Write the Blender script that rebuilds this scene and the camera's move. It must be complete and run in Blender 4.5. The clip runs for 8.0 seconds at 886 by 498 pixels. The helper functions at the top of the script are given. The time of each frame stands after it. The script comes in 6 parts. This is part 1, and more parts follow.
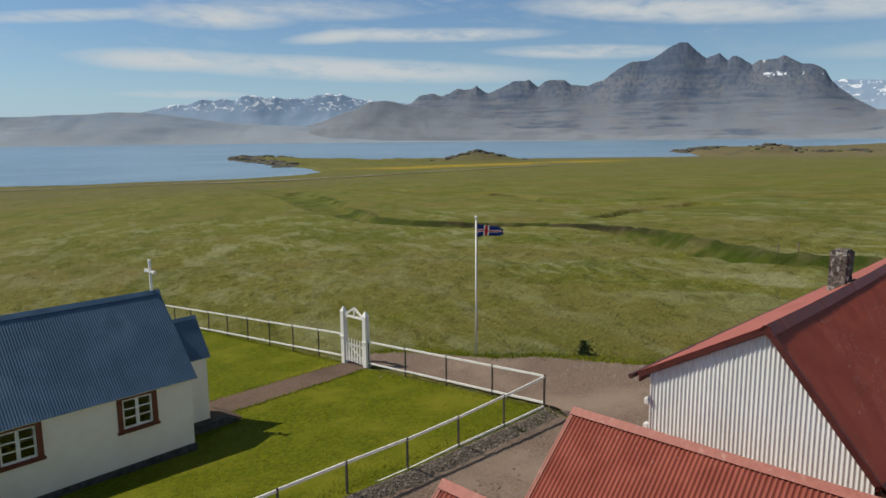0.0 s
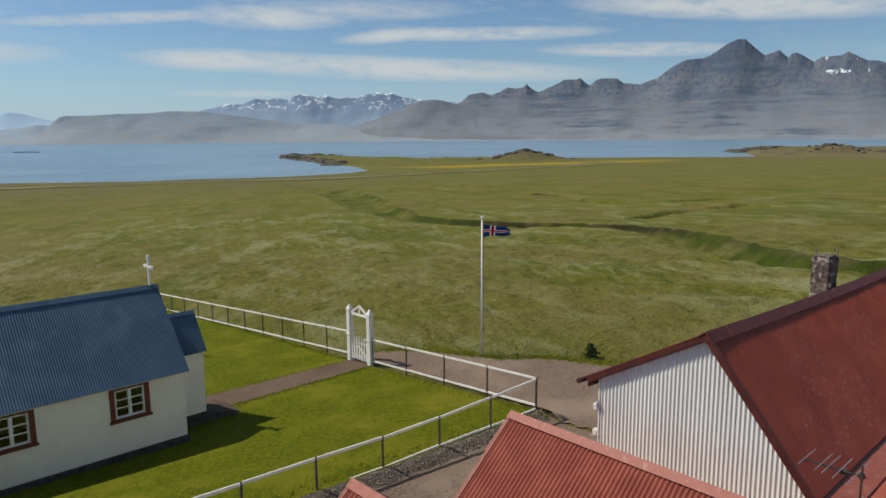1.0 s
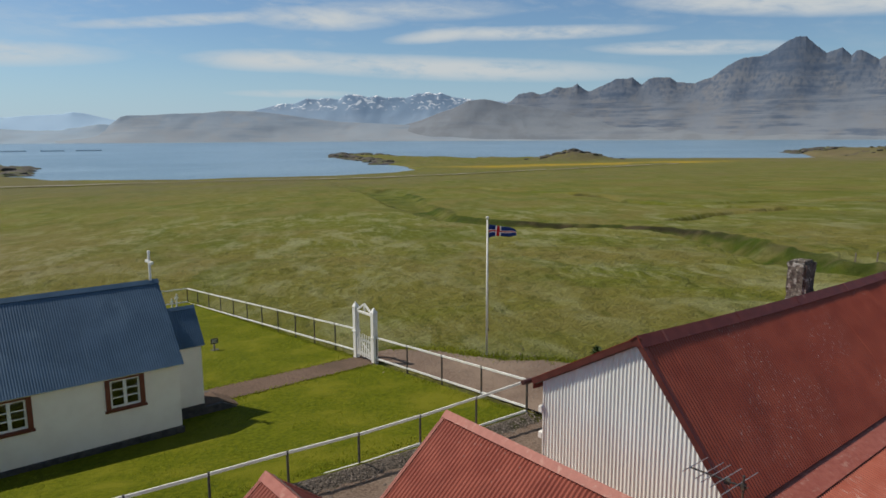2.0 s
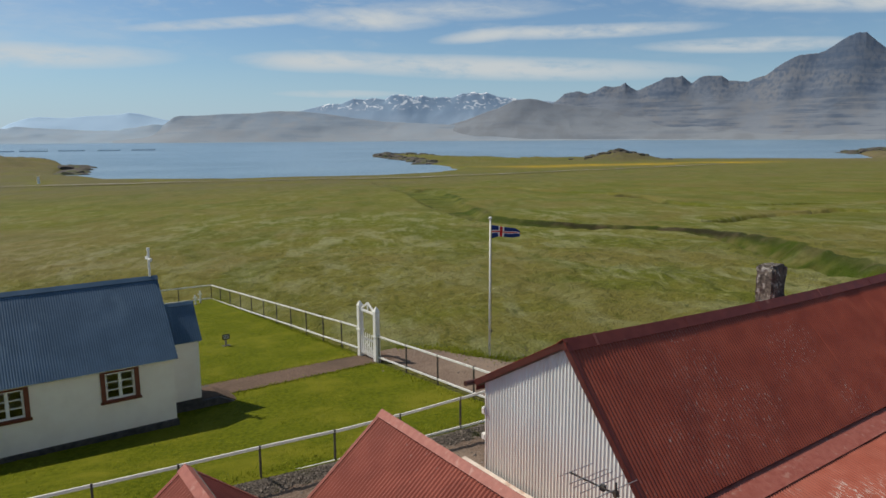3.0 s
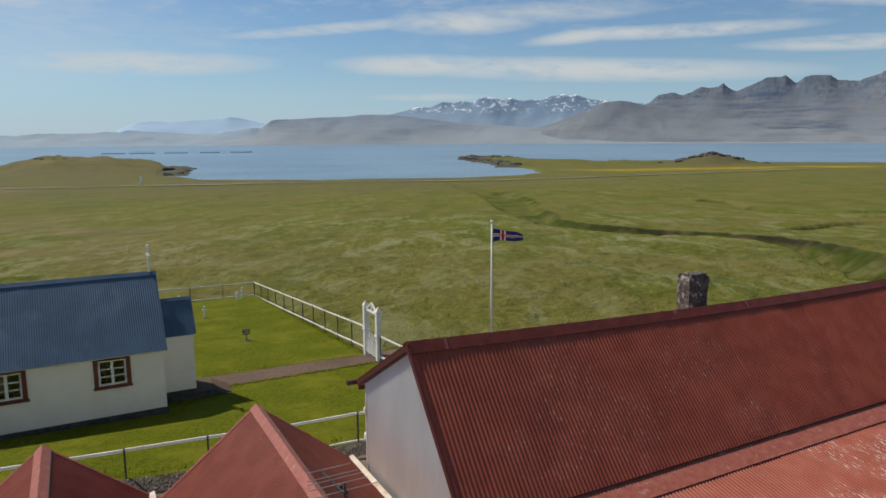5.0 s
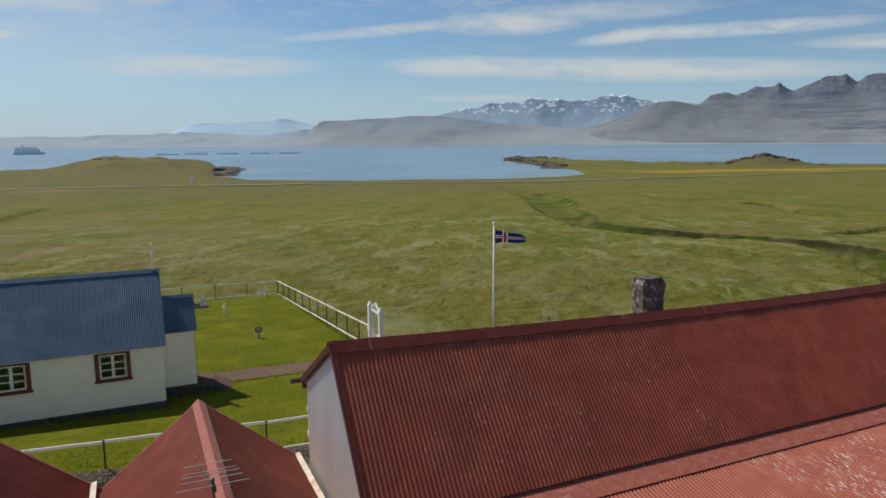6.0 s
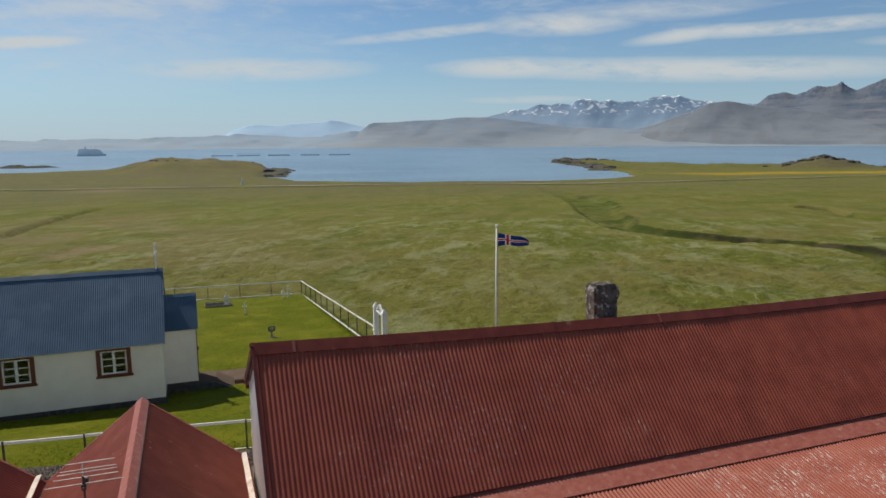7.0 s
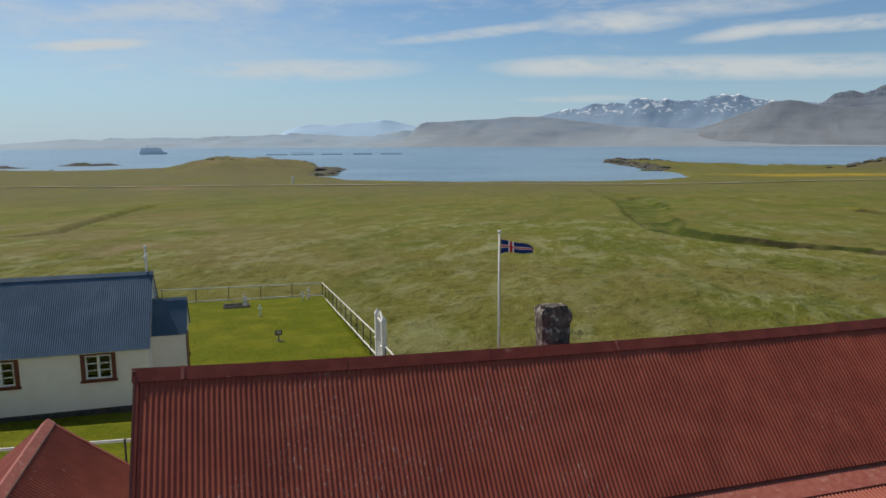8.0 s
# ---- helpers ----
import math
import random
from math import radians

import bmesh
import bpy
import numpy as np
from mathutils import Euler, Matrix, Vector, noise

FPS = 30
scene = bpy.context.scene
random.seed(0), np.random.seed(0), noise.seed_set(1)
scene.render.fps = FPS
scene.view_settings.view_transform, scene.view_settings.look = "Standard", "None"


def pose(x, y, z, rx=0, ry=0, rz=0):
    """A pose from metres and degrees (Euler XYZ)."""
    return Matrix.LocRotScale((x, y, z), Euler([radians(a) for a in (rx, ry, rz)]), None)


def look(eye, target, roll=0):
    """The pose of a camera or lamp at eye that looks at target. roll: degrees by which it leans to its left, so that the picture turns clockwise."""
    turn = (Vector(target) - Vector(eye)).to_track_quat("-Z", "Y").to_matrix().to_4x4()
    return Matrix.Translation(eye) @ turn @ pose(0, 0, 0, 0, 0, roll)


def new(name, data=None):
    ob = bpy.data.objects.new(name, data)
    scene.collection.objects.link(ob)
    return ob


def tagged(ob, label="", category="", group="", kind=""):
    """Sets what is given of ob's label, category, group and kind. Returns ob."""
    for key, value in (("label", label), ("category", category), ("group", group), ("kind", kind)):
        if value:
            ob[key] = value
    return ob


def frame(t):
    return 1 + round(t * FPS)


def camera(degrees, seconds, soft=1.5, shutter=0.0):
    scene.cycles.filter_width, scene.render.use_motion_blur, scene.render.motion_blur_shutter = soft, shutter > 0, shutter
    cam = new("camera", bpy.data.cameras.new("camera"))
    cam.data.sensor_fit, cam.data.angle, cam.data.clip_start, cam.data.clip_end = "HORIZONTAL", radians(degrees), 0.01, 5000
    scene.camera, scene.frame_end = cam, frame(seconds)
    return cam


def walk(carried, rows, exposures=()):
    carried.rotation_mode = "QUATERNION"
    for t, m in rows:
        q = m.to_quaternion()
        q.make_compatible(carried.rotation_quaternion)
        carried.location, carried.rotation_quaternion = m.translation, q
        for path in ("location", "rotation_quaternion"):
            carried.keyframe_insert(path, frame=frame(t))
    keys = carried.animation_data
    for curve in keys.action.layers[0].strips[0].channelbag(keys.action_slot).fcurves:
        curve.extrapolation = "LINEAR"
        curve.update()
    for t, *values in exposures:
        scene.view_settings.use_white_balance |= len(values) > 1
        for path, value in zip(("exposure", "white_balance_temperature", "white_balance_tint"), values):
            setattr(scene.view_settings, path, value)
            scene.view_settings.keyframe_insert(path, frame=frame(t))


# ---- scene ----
cam = camera(65.3, 8.0, soft=1.6)
PATH = [
    (0, pose(-0.132, -0.166, 8.971, 80.807, 0, -46.997) @ pose(0, 0, 0, 0, 0, -0.562)),
    (0.5, pose(0.541, -0.867, 9.010, 80.747, 0, -44.960) @ pose(0, 0, 0, 0, 0, -0.491)),
    (1, pose(1.226, -1.515, 8.985, 80.751, 0, -42.979) @ pose(0, 0, 0, 0, 0, -0.423)),
    (1.5, pose(1.918, -2.180, 8.980, 80.754, 0, -40.960) @ pose(0, 0, 0, 0, 0, -0.338)),
    (3, pose(4.089, -4.004, 8.998, 80.748, 0, -35.288) @ pose(0, 0, 0, 0, 0, -0.311)),
    (3.5, pose(4.868, -4.546, 8.985, 80.779, 0, -33.471) @ pose(0, 0, 0, 0, 0, -0.318)),
    (4, pose(5.639, -5.111, 8.982, 80.860, 0, -31.734) @ pose(0, 0, 0, 0, 0, -0.303)),
    (4.5, pose(6.425, -5.640, 8.987, 80.942, 0, -29.951) @ pose(0, 0, 0, 0, 0, -0.316)),
    (6, pose(9.005, -7.048, 8.999, 81.117, 0, -24.233) @ pose(0, 0, 0, 0, 0, -0.347)),
    (6.5, pose(9.908, -7.478, 9.002, 81.165, 0, -22.285) @ pose(0, 0, 0, 0, 0, -0.366)),
    (7, pose(10.921, -7.732, 9.009, 81.274, 0, -20.232) @ pose(0, 0, 0, 0, 0, -0.392)),
    (7.5, pose(12.084, -7.650, 9.036, 81.323, 0, -18.199) @ pose(0, 0, 0, 0, 0, -0.383)),
    (8, pose(13.427, -7.129, 9.084, 81.253, 0, -15.988) @ pose(0, 0, 0, 0, 0, -0.271)),
]
walk(cam, PATH, [(0.0, 0.12, 6850, 10), (8.0, 0.12, 6850, 10)])

# ---- light: July sun from over the sea, thin high cloud ----
SUN_DIR = Vector((-0.46, 0.62, 1.0)).normalized()
SUN_EL = math.asin(SUN_DIR.z)
SUN_AZ = math.atan2(SUN_DIR.x, SUN_DIR.y)
sun = new("sun", bpy.data.lights.new("sun", "SUN"))
sun.data.energy, sun.data.angle, sun.data.color = 3.8, radians(0.6), (1.0, 0.94, 0.84)
sun.matrix_world = look(SUN_DIR * 60, (0, 0, 0))

world = bpy.data.worlds.new("sky")
scene.world = world
world.use_nodes = True


class Nodes:
    """A node tree, with short ways to add to it."""

    def __init__(self, tree):
        self.tree = tree

    def add(self, kind, ins=(), **props):
        n = self.tree.nodes.new(kind)
        if "operation" in props:
            n.operation = props["operation"]
        if "use_clamp" in props:
            n.use_clamp = props["use_clamp"]
        if "interpolation_type" in props:
            n.interpolation_type = props["interpolation_type"]
        if "data_type" in props:
            n.data_type, n.blend_type = props["data_type"], props["blend_type"]
        if "attribute_name" in props:
            n.attribute_name = props["attribute_name"]
        for k, v in dict(ins).items():
            self.put(n.inputs[k], v)
        return n

    def put(self, socket, v):
        if isinstance(v, bpy.types.NodeSocket):
            self.tree.links.new(v, socket)
        elif isinstance(v, (tuple, list)) and socket.type == "RGBA" and len(v) == 3:
            socket.default_value = (*v, 1)
        else:
            socket.default_value = v

    def math(self, op, a, b=0.0, c=0.0, clamp=False):
        n = self.add("ShaderNodeMath", {0: a, 1: b, 2: c}, operation=op, use_clamp=clamp)
        return n.outputs[0]

    def noise(self, vec, scale, detail=4.0, rough=0.55, dist=0.0):
        n = self.add("ShaderNodeTexNoise", {"Vector": vec, "Scale": scale, "Detail": detail, "Roughness": rough, "Distortion": dist})
        return n.outputs["Fac"]

    def step(self, v, lo, hi):
        n = self.add("ShaderNodeMapRange", {"Value": v, "From Min": lo, "From Max": hi}, interpolation_type="SMOOTHSTEP")
        return n.outputs[0]

    def mix(self, f, a, b, kind="MIX"):
        n = self.add("ShaderNodeMix", data_type="RGBA", blend_type=kind)
        self.put(n.inputs[0], f), self.put(n.inputs[6], a), self.put(n.inputs[7], b)
        return n.outputs[2]

    def scaled(self, vec, sx, sy, sz):
        n = self.add("ShaderNodeVectorMath", {0: vec, 1: (sx, sy, sz)}, operation="MULTIPLY")
        return n.outputs[0]


def build_sky():
    w = Nodes(world.node_tree)
    world.node_tree.nodes.clear()
    sky = w.add("ShaderNodeTexSky")
    sky.sky_type, sky.sun_disc, sky.sun_elevation, sky.sun_rotation = "NISHITA", False, SUN_EL, SUN_AZ
    sky.air_density, sky.dust_density, sky.ozone_density = 1.0, 0.15, 3.0
    d = w.add("ShaderNodeTexCoord").outputs["Generated"]
    xyz = w.add("ShaderNodeSeparateXYZ", {0: d}).outputs
    az = w.math("MULTIPLY", w.math("ARCTAN2", xyz[0], xyz[1]), 57.2958)
    el = w.math("MULTIPLY", w.math("ARCSINE", xyz[2]), 57.2958)
    flat = w.add("ShaderNodeCombineXYZ", {0: w.math("MULTIPLY", az, 0.075), 1: w.math("ADD", w.math("MULTIPLY", el, 0.26), w.math("MULTIPLY", az, 0.006))}).outputs[0]
    n1 = w.noise(flat, 1.6, 7, 0.60, 0.6)
    n2 = w.noise(w.add("ShaderNodeCombineXYZ", {0: w.math("MULTIPLY", az, 0.22), 1: w.math("ADD", w.math("MULTIPLY", el, 0.85), w.math("MULTIPLY", az, 0.02))}).outputs[0], 1.7, 6, 0.62, 0.4)
    grain = w.math("ADD", w.math("MULTIPLY", n1, 0.55), w.math("MULTIPLY", n2, 0.45))
    # the long streaks of cirrus: centre azimuth, elevation, half width, half height, lean, weight
    total = None
    for a0, e0, wa, we, lean, k in CLOUDS:
        da = w.math("SUBTRACT", az, a0)
        ee = w.math("SUBTRACT", el, w.math("ADD", w.math("MULTIPLY", da, lean), e0))
        q = w.math("ADD", w.math("POWER", w.math("ABSOLUTE", w.math("DIVIDE", da, wa)), 2.0), w.math("POWER", w.math("ABSOLUTE", w.math("DIVIDE", ee, we)), 2.0))
        one = w.math("MULTIPLY", w.math("SUBTRACT", 1.0, q, clamp=True), k)
        total = one if total is None else w.math("MAXIMUM", total, one)
    body = w.math("MULTIPLY", total, w.step(grain, 0.24, 0.54))
    veil = w.math("MULTIPLY", w.step(grain, 0.46, 0.80), w.step(el, 3.0, 14.0))
    haze = w.math("MULTIPLY", w.math("SUBTRACT", 1.0, w.step(el, 0.0, 7.0)), 0.62)
    cover = w.math("MINIMUM", w.math("ADD", w.math("MULTIPLY", body, 0.95), w.math("MULTIPLY", veil, 0.75)), 0.92)
    # upper sky, above the view, warmed and brightened to fill the shade
    lofty = w.mix(w.step(el, 13.0, 38.0), sky.outputs[0], w.mix(1.0, sky.outputs[0], (1.52, 1.18, 0.86), "MULTIPLY"))
    air = w.mix(haze, lofty, HAZE_COLOUR)
    colour = w.mix(cover, w.mix(1.0, air, (0.780, 0.940, 1.085), "MULTIPLY"), CLOUD_COLOUR)
    bg = w.add("ShaderNodeBackground", {"Color": colour, "Strength": 0.0765})
    out = w.add("ShaderNodeOutputWorld")
    world.node_tree.links.new(bg.outputs[0], out.inputs[0])


CLOUD_COLOUR = (6.55, 7.2, 7.7)
HAZE_COLOUR = (4.9, 6.1, 7.7)
CLOUDS = [
    (39, 5.4, 19, 1.05, -0.035, 1.0), (26, 5.9, 7.5, 0.95, 0.0, 1.0), (46.5, 8.0, 11, 0.62, 0.0, 1.0), (39, 7.9, 5, 0.60, 0.09, 0.9), (58.5, 6.5, 8.5, 0.62, -0.03, 1.0),
    (66, 9.2, 14, 1.10, -0.07, 1.0), (80, 8.8, 12, 1.3, 0.0, 0.9), (20, 8.7, 10, 0.50, 0.10, 0.8), (29.5, 9.1, 7, 1.0, 0.0, 0.8), (37, 9.8, 9, 0.9, 0.0, 0.6), (27, 3.4, 5.5, 0.36, 0.0, 0.6),
    (-10, 7.05, 5, 0.60, 0.09, 1.1), (5, 5.75, 11, 1.05, 0.02, 0.85), (-9.3, 5.55, 3, 0.42, 0.10, 0.5), (-5, 9.7, 14, 1.3, 0.10, 0.6), (-7, 8.0, 20, 5.0, 0.0, 0.34), (85, 5.6, 12, 0.8, 0.0, 0.6),
    (5, 12.2, 18, 1.8, 0.0, 0.6), (42, 12.6, 30, 1.8, 0.0, 0.9), (68, 12.2, 24, 2.0, 0.0, 1.0),
]
build_sky()

# ---- materials ----
def material(name, c1, c2, scale=4.0, rough=0.75, bump=0.0, bump_scale=None, c3=None, scale3=0.6, at3=(0.52, 0.68), metal=0.0,
             stretch=(1, 1, 1), spec=0.5, island=0.0, object_random=0.0, detail=5.0):
    m = bpy.data.materials.new(name)
    m.use_nodes = True
    m.node_tree.nodes.clear()
    w = Nodes(m.node_tree)
    pos = w.scaled(w.add("ShaderNodeNewGeometry").outputs["Position"], *stretch)
    n = w.noise(pos, scale, detail)
    colour = w.mix(w.step(n, 0.34, 0.66), c1, c2)
    if c3 is not None:
        colour = w.mix(w.step(w.noise(pos, scale3, 5, 0.6), *at3), colour, c3)
    if island or object_random:
        v = w.add("ShaderNodeNewGeometry").outputs["Random Per Island"] if island else w.add("ShaderNodeObjectInfo").outputs["Random"]
        k = island or object_random
        colour = w.mix(1.0, colour, w.add("ShaderNodeCombineColor", {0: w.math("ADD", w.math("MULTIPLY", v, k), 1 - k / 2),
                       1: w.math("ADD", w.math("MULTIPLY", v, k), 1 - k / 2), 2: w.math("ADD", w.math("MULTIPLY", v, k), 1 - k / 2)}).outputs[0], "MULTIPLY")
    b = w.add("ShaderNodeBsdfPrincipled", {"Base Color": colour, "Metallic": metal, "Specular IOR Level": spec})
    w.put(b.inputs["Roughness"], w.math("ADD", w.math("MULTIPLY", n, 0.16), rough - 0.08, clamp=True))
    if bump:
        h = w.noise(pos, bump_scale or scale * 3, 6, 0.6)
        w.put(b.inputs["Normal"], w.add("ShaderNodeBump", {"Height": h, "Strength": 1.0, "Distance": bump}).outputs[0])
    out = w.add("ShaderNodeOutputMaterial")
    m.node_tree.links.new(b.outputs[0], out.inputs[0])
    return m


def chipped(name, c1, c2, under, along, amount, rough=0.55, shift=(0.0, 0.0, 0.0)):
    """Old paint on corrugated iron: flakes run along the sheets and bare the zinc."""
    m = material(name, c1, c2, 2.2, rough, 0.0008, 40, spec=0.35)
    w = Nodes(m.node_tree)
    b = [n for n in m.node_tree.nodes if n.type == "BSDF_PRINCIPLED"][0]
    old = b.inputs["Base Color"].links[0].from_socket
    p = w.add("ShaderNodeNewGeometry").outputs["Position"]
    flake = w.noise(w.scaled(p, *along), 1.0, 5, 0.65)
    where = w.noise(w.add("ShaderNodeVectorMath", {0: p, 1: shift}, operation="ADD").outputs[0], 0.55, 3, 0.5)
    mask = w.math("MULTIPLY", w.step(flake, 0.60 - amount, 0.66 - amount), w.step(where, 0.50 - amount, 0.64 - amount))
    grime = w.noise(p, 0.9, 5, 0.6)
    dirty = w.mix(w.math("MULTIPLY", w.step(grime, 0.45, 0.75), 0.35), old, tuple(v * 0.55 for v in c1))
    w.put(b.inputs["Base Color"], w.mix(mask, dirty, under))
    return m


def meadow_colour(w, p):
    """Rough pasture: pale wind-laid grass, dark green hollows, rusty heath."""
    flat = w.scaled(p, 1, 1, 0)
    xy = w.add("ShaderNodeSeparateXYZ", {0: p}).outputs
    # the wind has combed the grass one way, so that its clumps are longer than wide
    across = w.math("SUBTRACT", w.math("MULTIPLY", xy[0], 0.88), w.math("MULTIPLY", xy[1], 0.47))
    along = w.math("MULTIPLY", w.math("ADD", w.math("MULTIPLY", xy[0], 0.47), w.math("MULTIPLY", xy[1], 0.88)), 0.36)
    laid = w.add("ShaderNodeCombineXYZ", {0: across, 1: along}).outputs[0]
    fine = w.noise(p, 2.6, 6, 0.65)
    tuft = w.noise(laid, 1.05, 6, 0.66, 0.3)
    clump = w.noise(laid, 0.24, 7, 0.66, 0.5)
    hollow = w.noise(laid, 0.085, 6, 0.60, 0.9)
    # where the tall grass stands thick, and where it is thin and heathy
    thick = w.step(w.noise(flat, 0.026, 5, 0.58, 1.2), 0.36, 0.60)
    lush = w.step(w.noise(w.scaled(flat, 1, 1.6, 1), 0.019, 5, 0.60, 0.8), 0.44, 0.62)
    # farther out the pasture is grazed short
    away = w.add("ShaderNodeVectorMath", {0: w.scaled(p, 0.010, 0.010, 0)}, operation="LENGTH").outputs[1]
    short = w.math("SUBTRACT", 1.0, w.math("MULTIPLY", w.step(away, 0.7, 2.2), 0.65))
    tall = w.math("MULTIPLY", w.math("ADD", w.math("MULTIPLY", thick, 0.75), 0.25), short)
    c = w.mix(w.step(fine, 0.3, 0.7), (0.106, 0.109, 0.014), (0.164, 0.158, 0.031))
    c = w.mix(w.math("MULTIPLY", w.step(w.noise(flat, 0.010, 4, 0.5), 0.42, 0.62), 0.6), c, (0.138, 0.124, 0.023))
    c = w.mix(w.math("MULTIPLY", w.math("SUBTRACT", 1.0, thick), 0.45), c, (0.160, 0.125, 0.050))
    c = w.mix(w.math("MULTIPLY", lush, 0.60), c, (0.104, 0.122, 0.010))
    c = w.mix(w.math("MULTIPLY", w.step(hollow, 0.46, 0.62), 0.62), c, (0.076, 0.098, 0.008))
    c = w.mix(w.math("MULTIPLY", w.step(clump, 0.46, 0.62), w.math("MULTIPLY", tall, 0.85)), c, (0.236, 0.240, 0.122))
    c = w.mix(w.math("MULTIPLY", w.step(tuft, 0.52, 0.66), w.math("MULTIPLY", tall, 0.66)), c, (0.236, 0.246, 0.105))
    c = w.mix(w.math("MULTIPLY", w.step(tuft, 0.46, 0.34), w.math("MULTIPLY", short, 0.56)), c, (0.050, 0.062, 0.007))
    return c, fine


def ground_material(name):
    m = bpy.data.materials.new(name)
    m.use_nodes = True
    m.node_tree.nodes.clear()
    w = Nodes(m.node_tree)
    p = w.add("ShaderNodeNewGeometry").outputs["Position"]
    c, fine = meadow_colour(w, p)
    zone = w.add("ShaderNodeSeparateColor", {0: w.add("ShaderNodeAttribute", attribute_name="zone").outputs["Color"]}).outputs
    zone2 = w.add("ShaderNodeSeparateColor", {0: w.add("ShaderNodeAttribute", attribute_name="zone_b").outputs["Color"]}).outputs
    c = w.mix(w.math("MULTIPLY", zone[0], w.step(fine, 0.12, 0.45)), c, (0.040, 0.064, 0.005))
    c = w.mix(w.math("MULTIPLY", zone[1], w.step(w.noise(p, 0.06, 5, 0.6), 0.28, 0.50)), c, (0.42, 0.28, 0.015))
    c = w.mix(w.math("MULTIPLY", zone[2], w.step(w.noise(p, 0.18, 5, 0.6), 0.30, 0.52)), c, (0.088, 0.071, 0.057))
    c = w.mix(w.math("MULTIPLY", zone2[2], w.step(w.noise(w.scaled(p, 1, 1, 0), 0.035, 6, 0.6), 0.30, 0.56)), c, (0.122, 0.112, 0.052))
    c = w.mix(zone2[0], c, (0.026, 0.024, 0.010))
    c = w.mix(w.math("MULTIPLY", zone2[1], 0.7), c, (0.22, 0.158, 0.095))
    b = w.add("ShaderNodeBsdfPrincipled", {"Base Color": c, "Roughness": 0.95, "Specular IOR Level": 0.12})
    h = w.math("ADD", w.math("MULTIPLY", w.noise(p, 6.0, 5, 0.7), 0.5), w.math("ADD", w.math("MULTIPLY", w.noise(p, 0.8, 4, 0.60, 0.6), 1.5), w.math("MULTIPLY", w.noise(p, 2.0, 5, 0.65, 0.4), 0.9)))
    w.put(b.inputs["Normal"], w.add("ShaderNodeBump", {"Height": h, "Strength": 1.0, "Distance": 0.28}).outputs[0])
    out = w.add("ShaderNodeOutputMaterial")
    m.node_tree.links.new(b.outputs[0], out.inputs[0])
    return m


def sea_material():
    m = bpy.data.materials.new("sea_water")
    m.use_nodes = True
    m.node_tree.nodes.clear()
    w = Nodes(m.node_tree)
    p = w.add("ShaderNodeNewGeometry").outputs["Position"]
    c = w.mix(w.step(w.noise(p, 0.004, 4), 0.4, 0.62), (0.135, 0.230, 0.325), (0.175, 0.280, 0.385))
    # long pale streaks in the colour stand in for glitter on the water
    c = w.mix(w.math("MULTIPLY", w.step(w.noise(w.scaled(p, 0.0022, 0.017, 1), 1.0, 5, 0.6), 0.48, 0.68), 0.55), c, (0.225, 0.335, 0.430))
    b = w.add("ShaderNodeBsdfPrincipled", {"Base Color": c, "Roughness": 0.30, "IOR": 1.33})
    h = w.math("ADD", w.noise(w.scaled(p, 0.35, 1, 1), 0.5, 6, 0.7), w.math("MULTIPLY", w.noise(p, 0.035, 4), 3.0))
    w.put(b.inputs["Normal"], w.add("ShaderNodeBump", {"Height": h, "Strength": 1.0, "Distance": 0.9}).outputs[0])
    out = w.add("ShaderNodeOutputMaterial")
    m.node_tree.links.new(b.outputs[0], out.inputs[0])
    return m


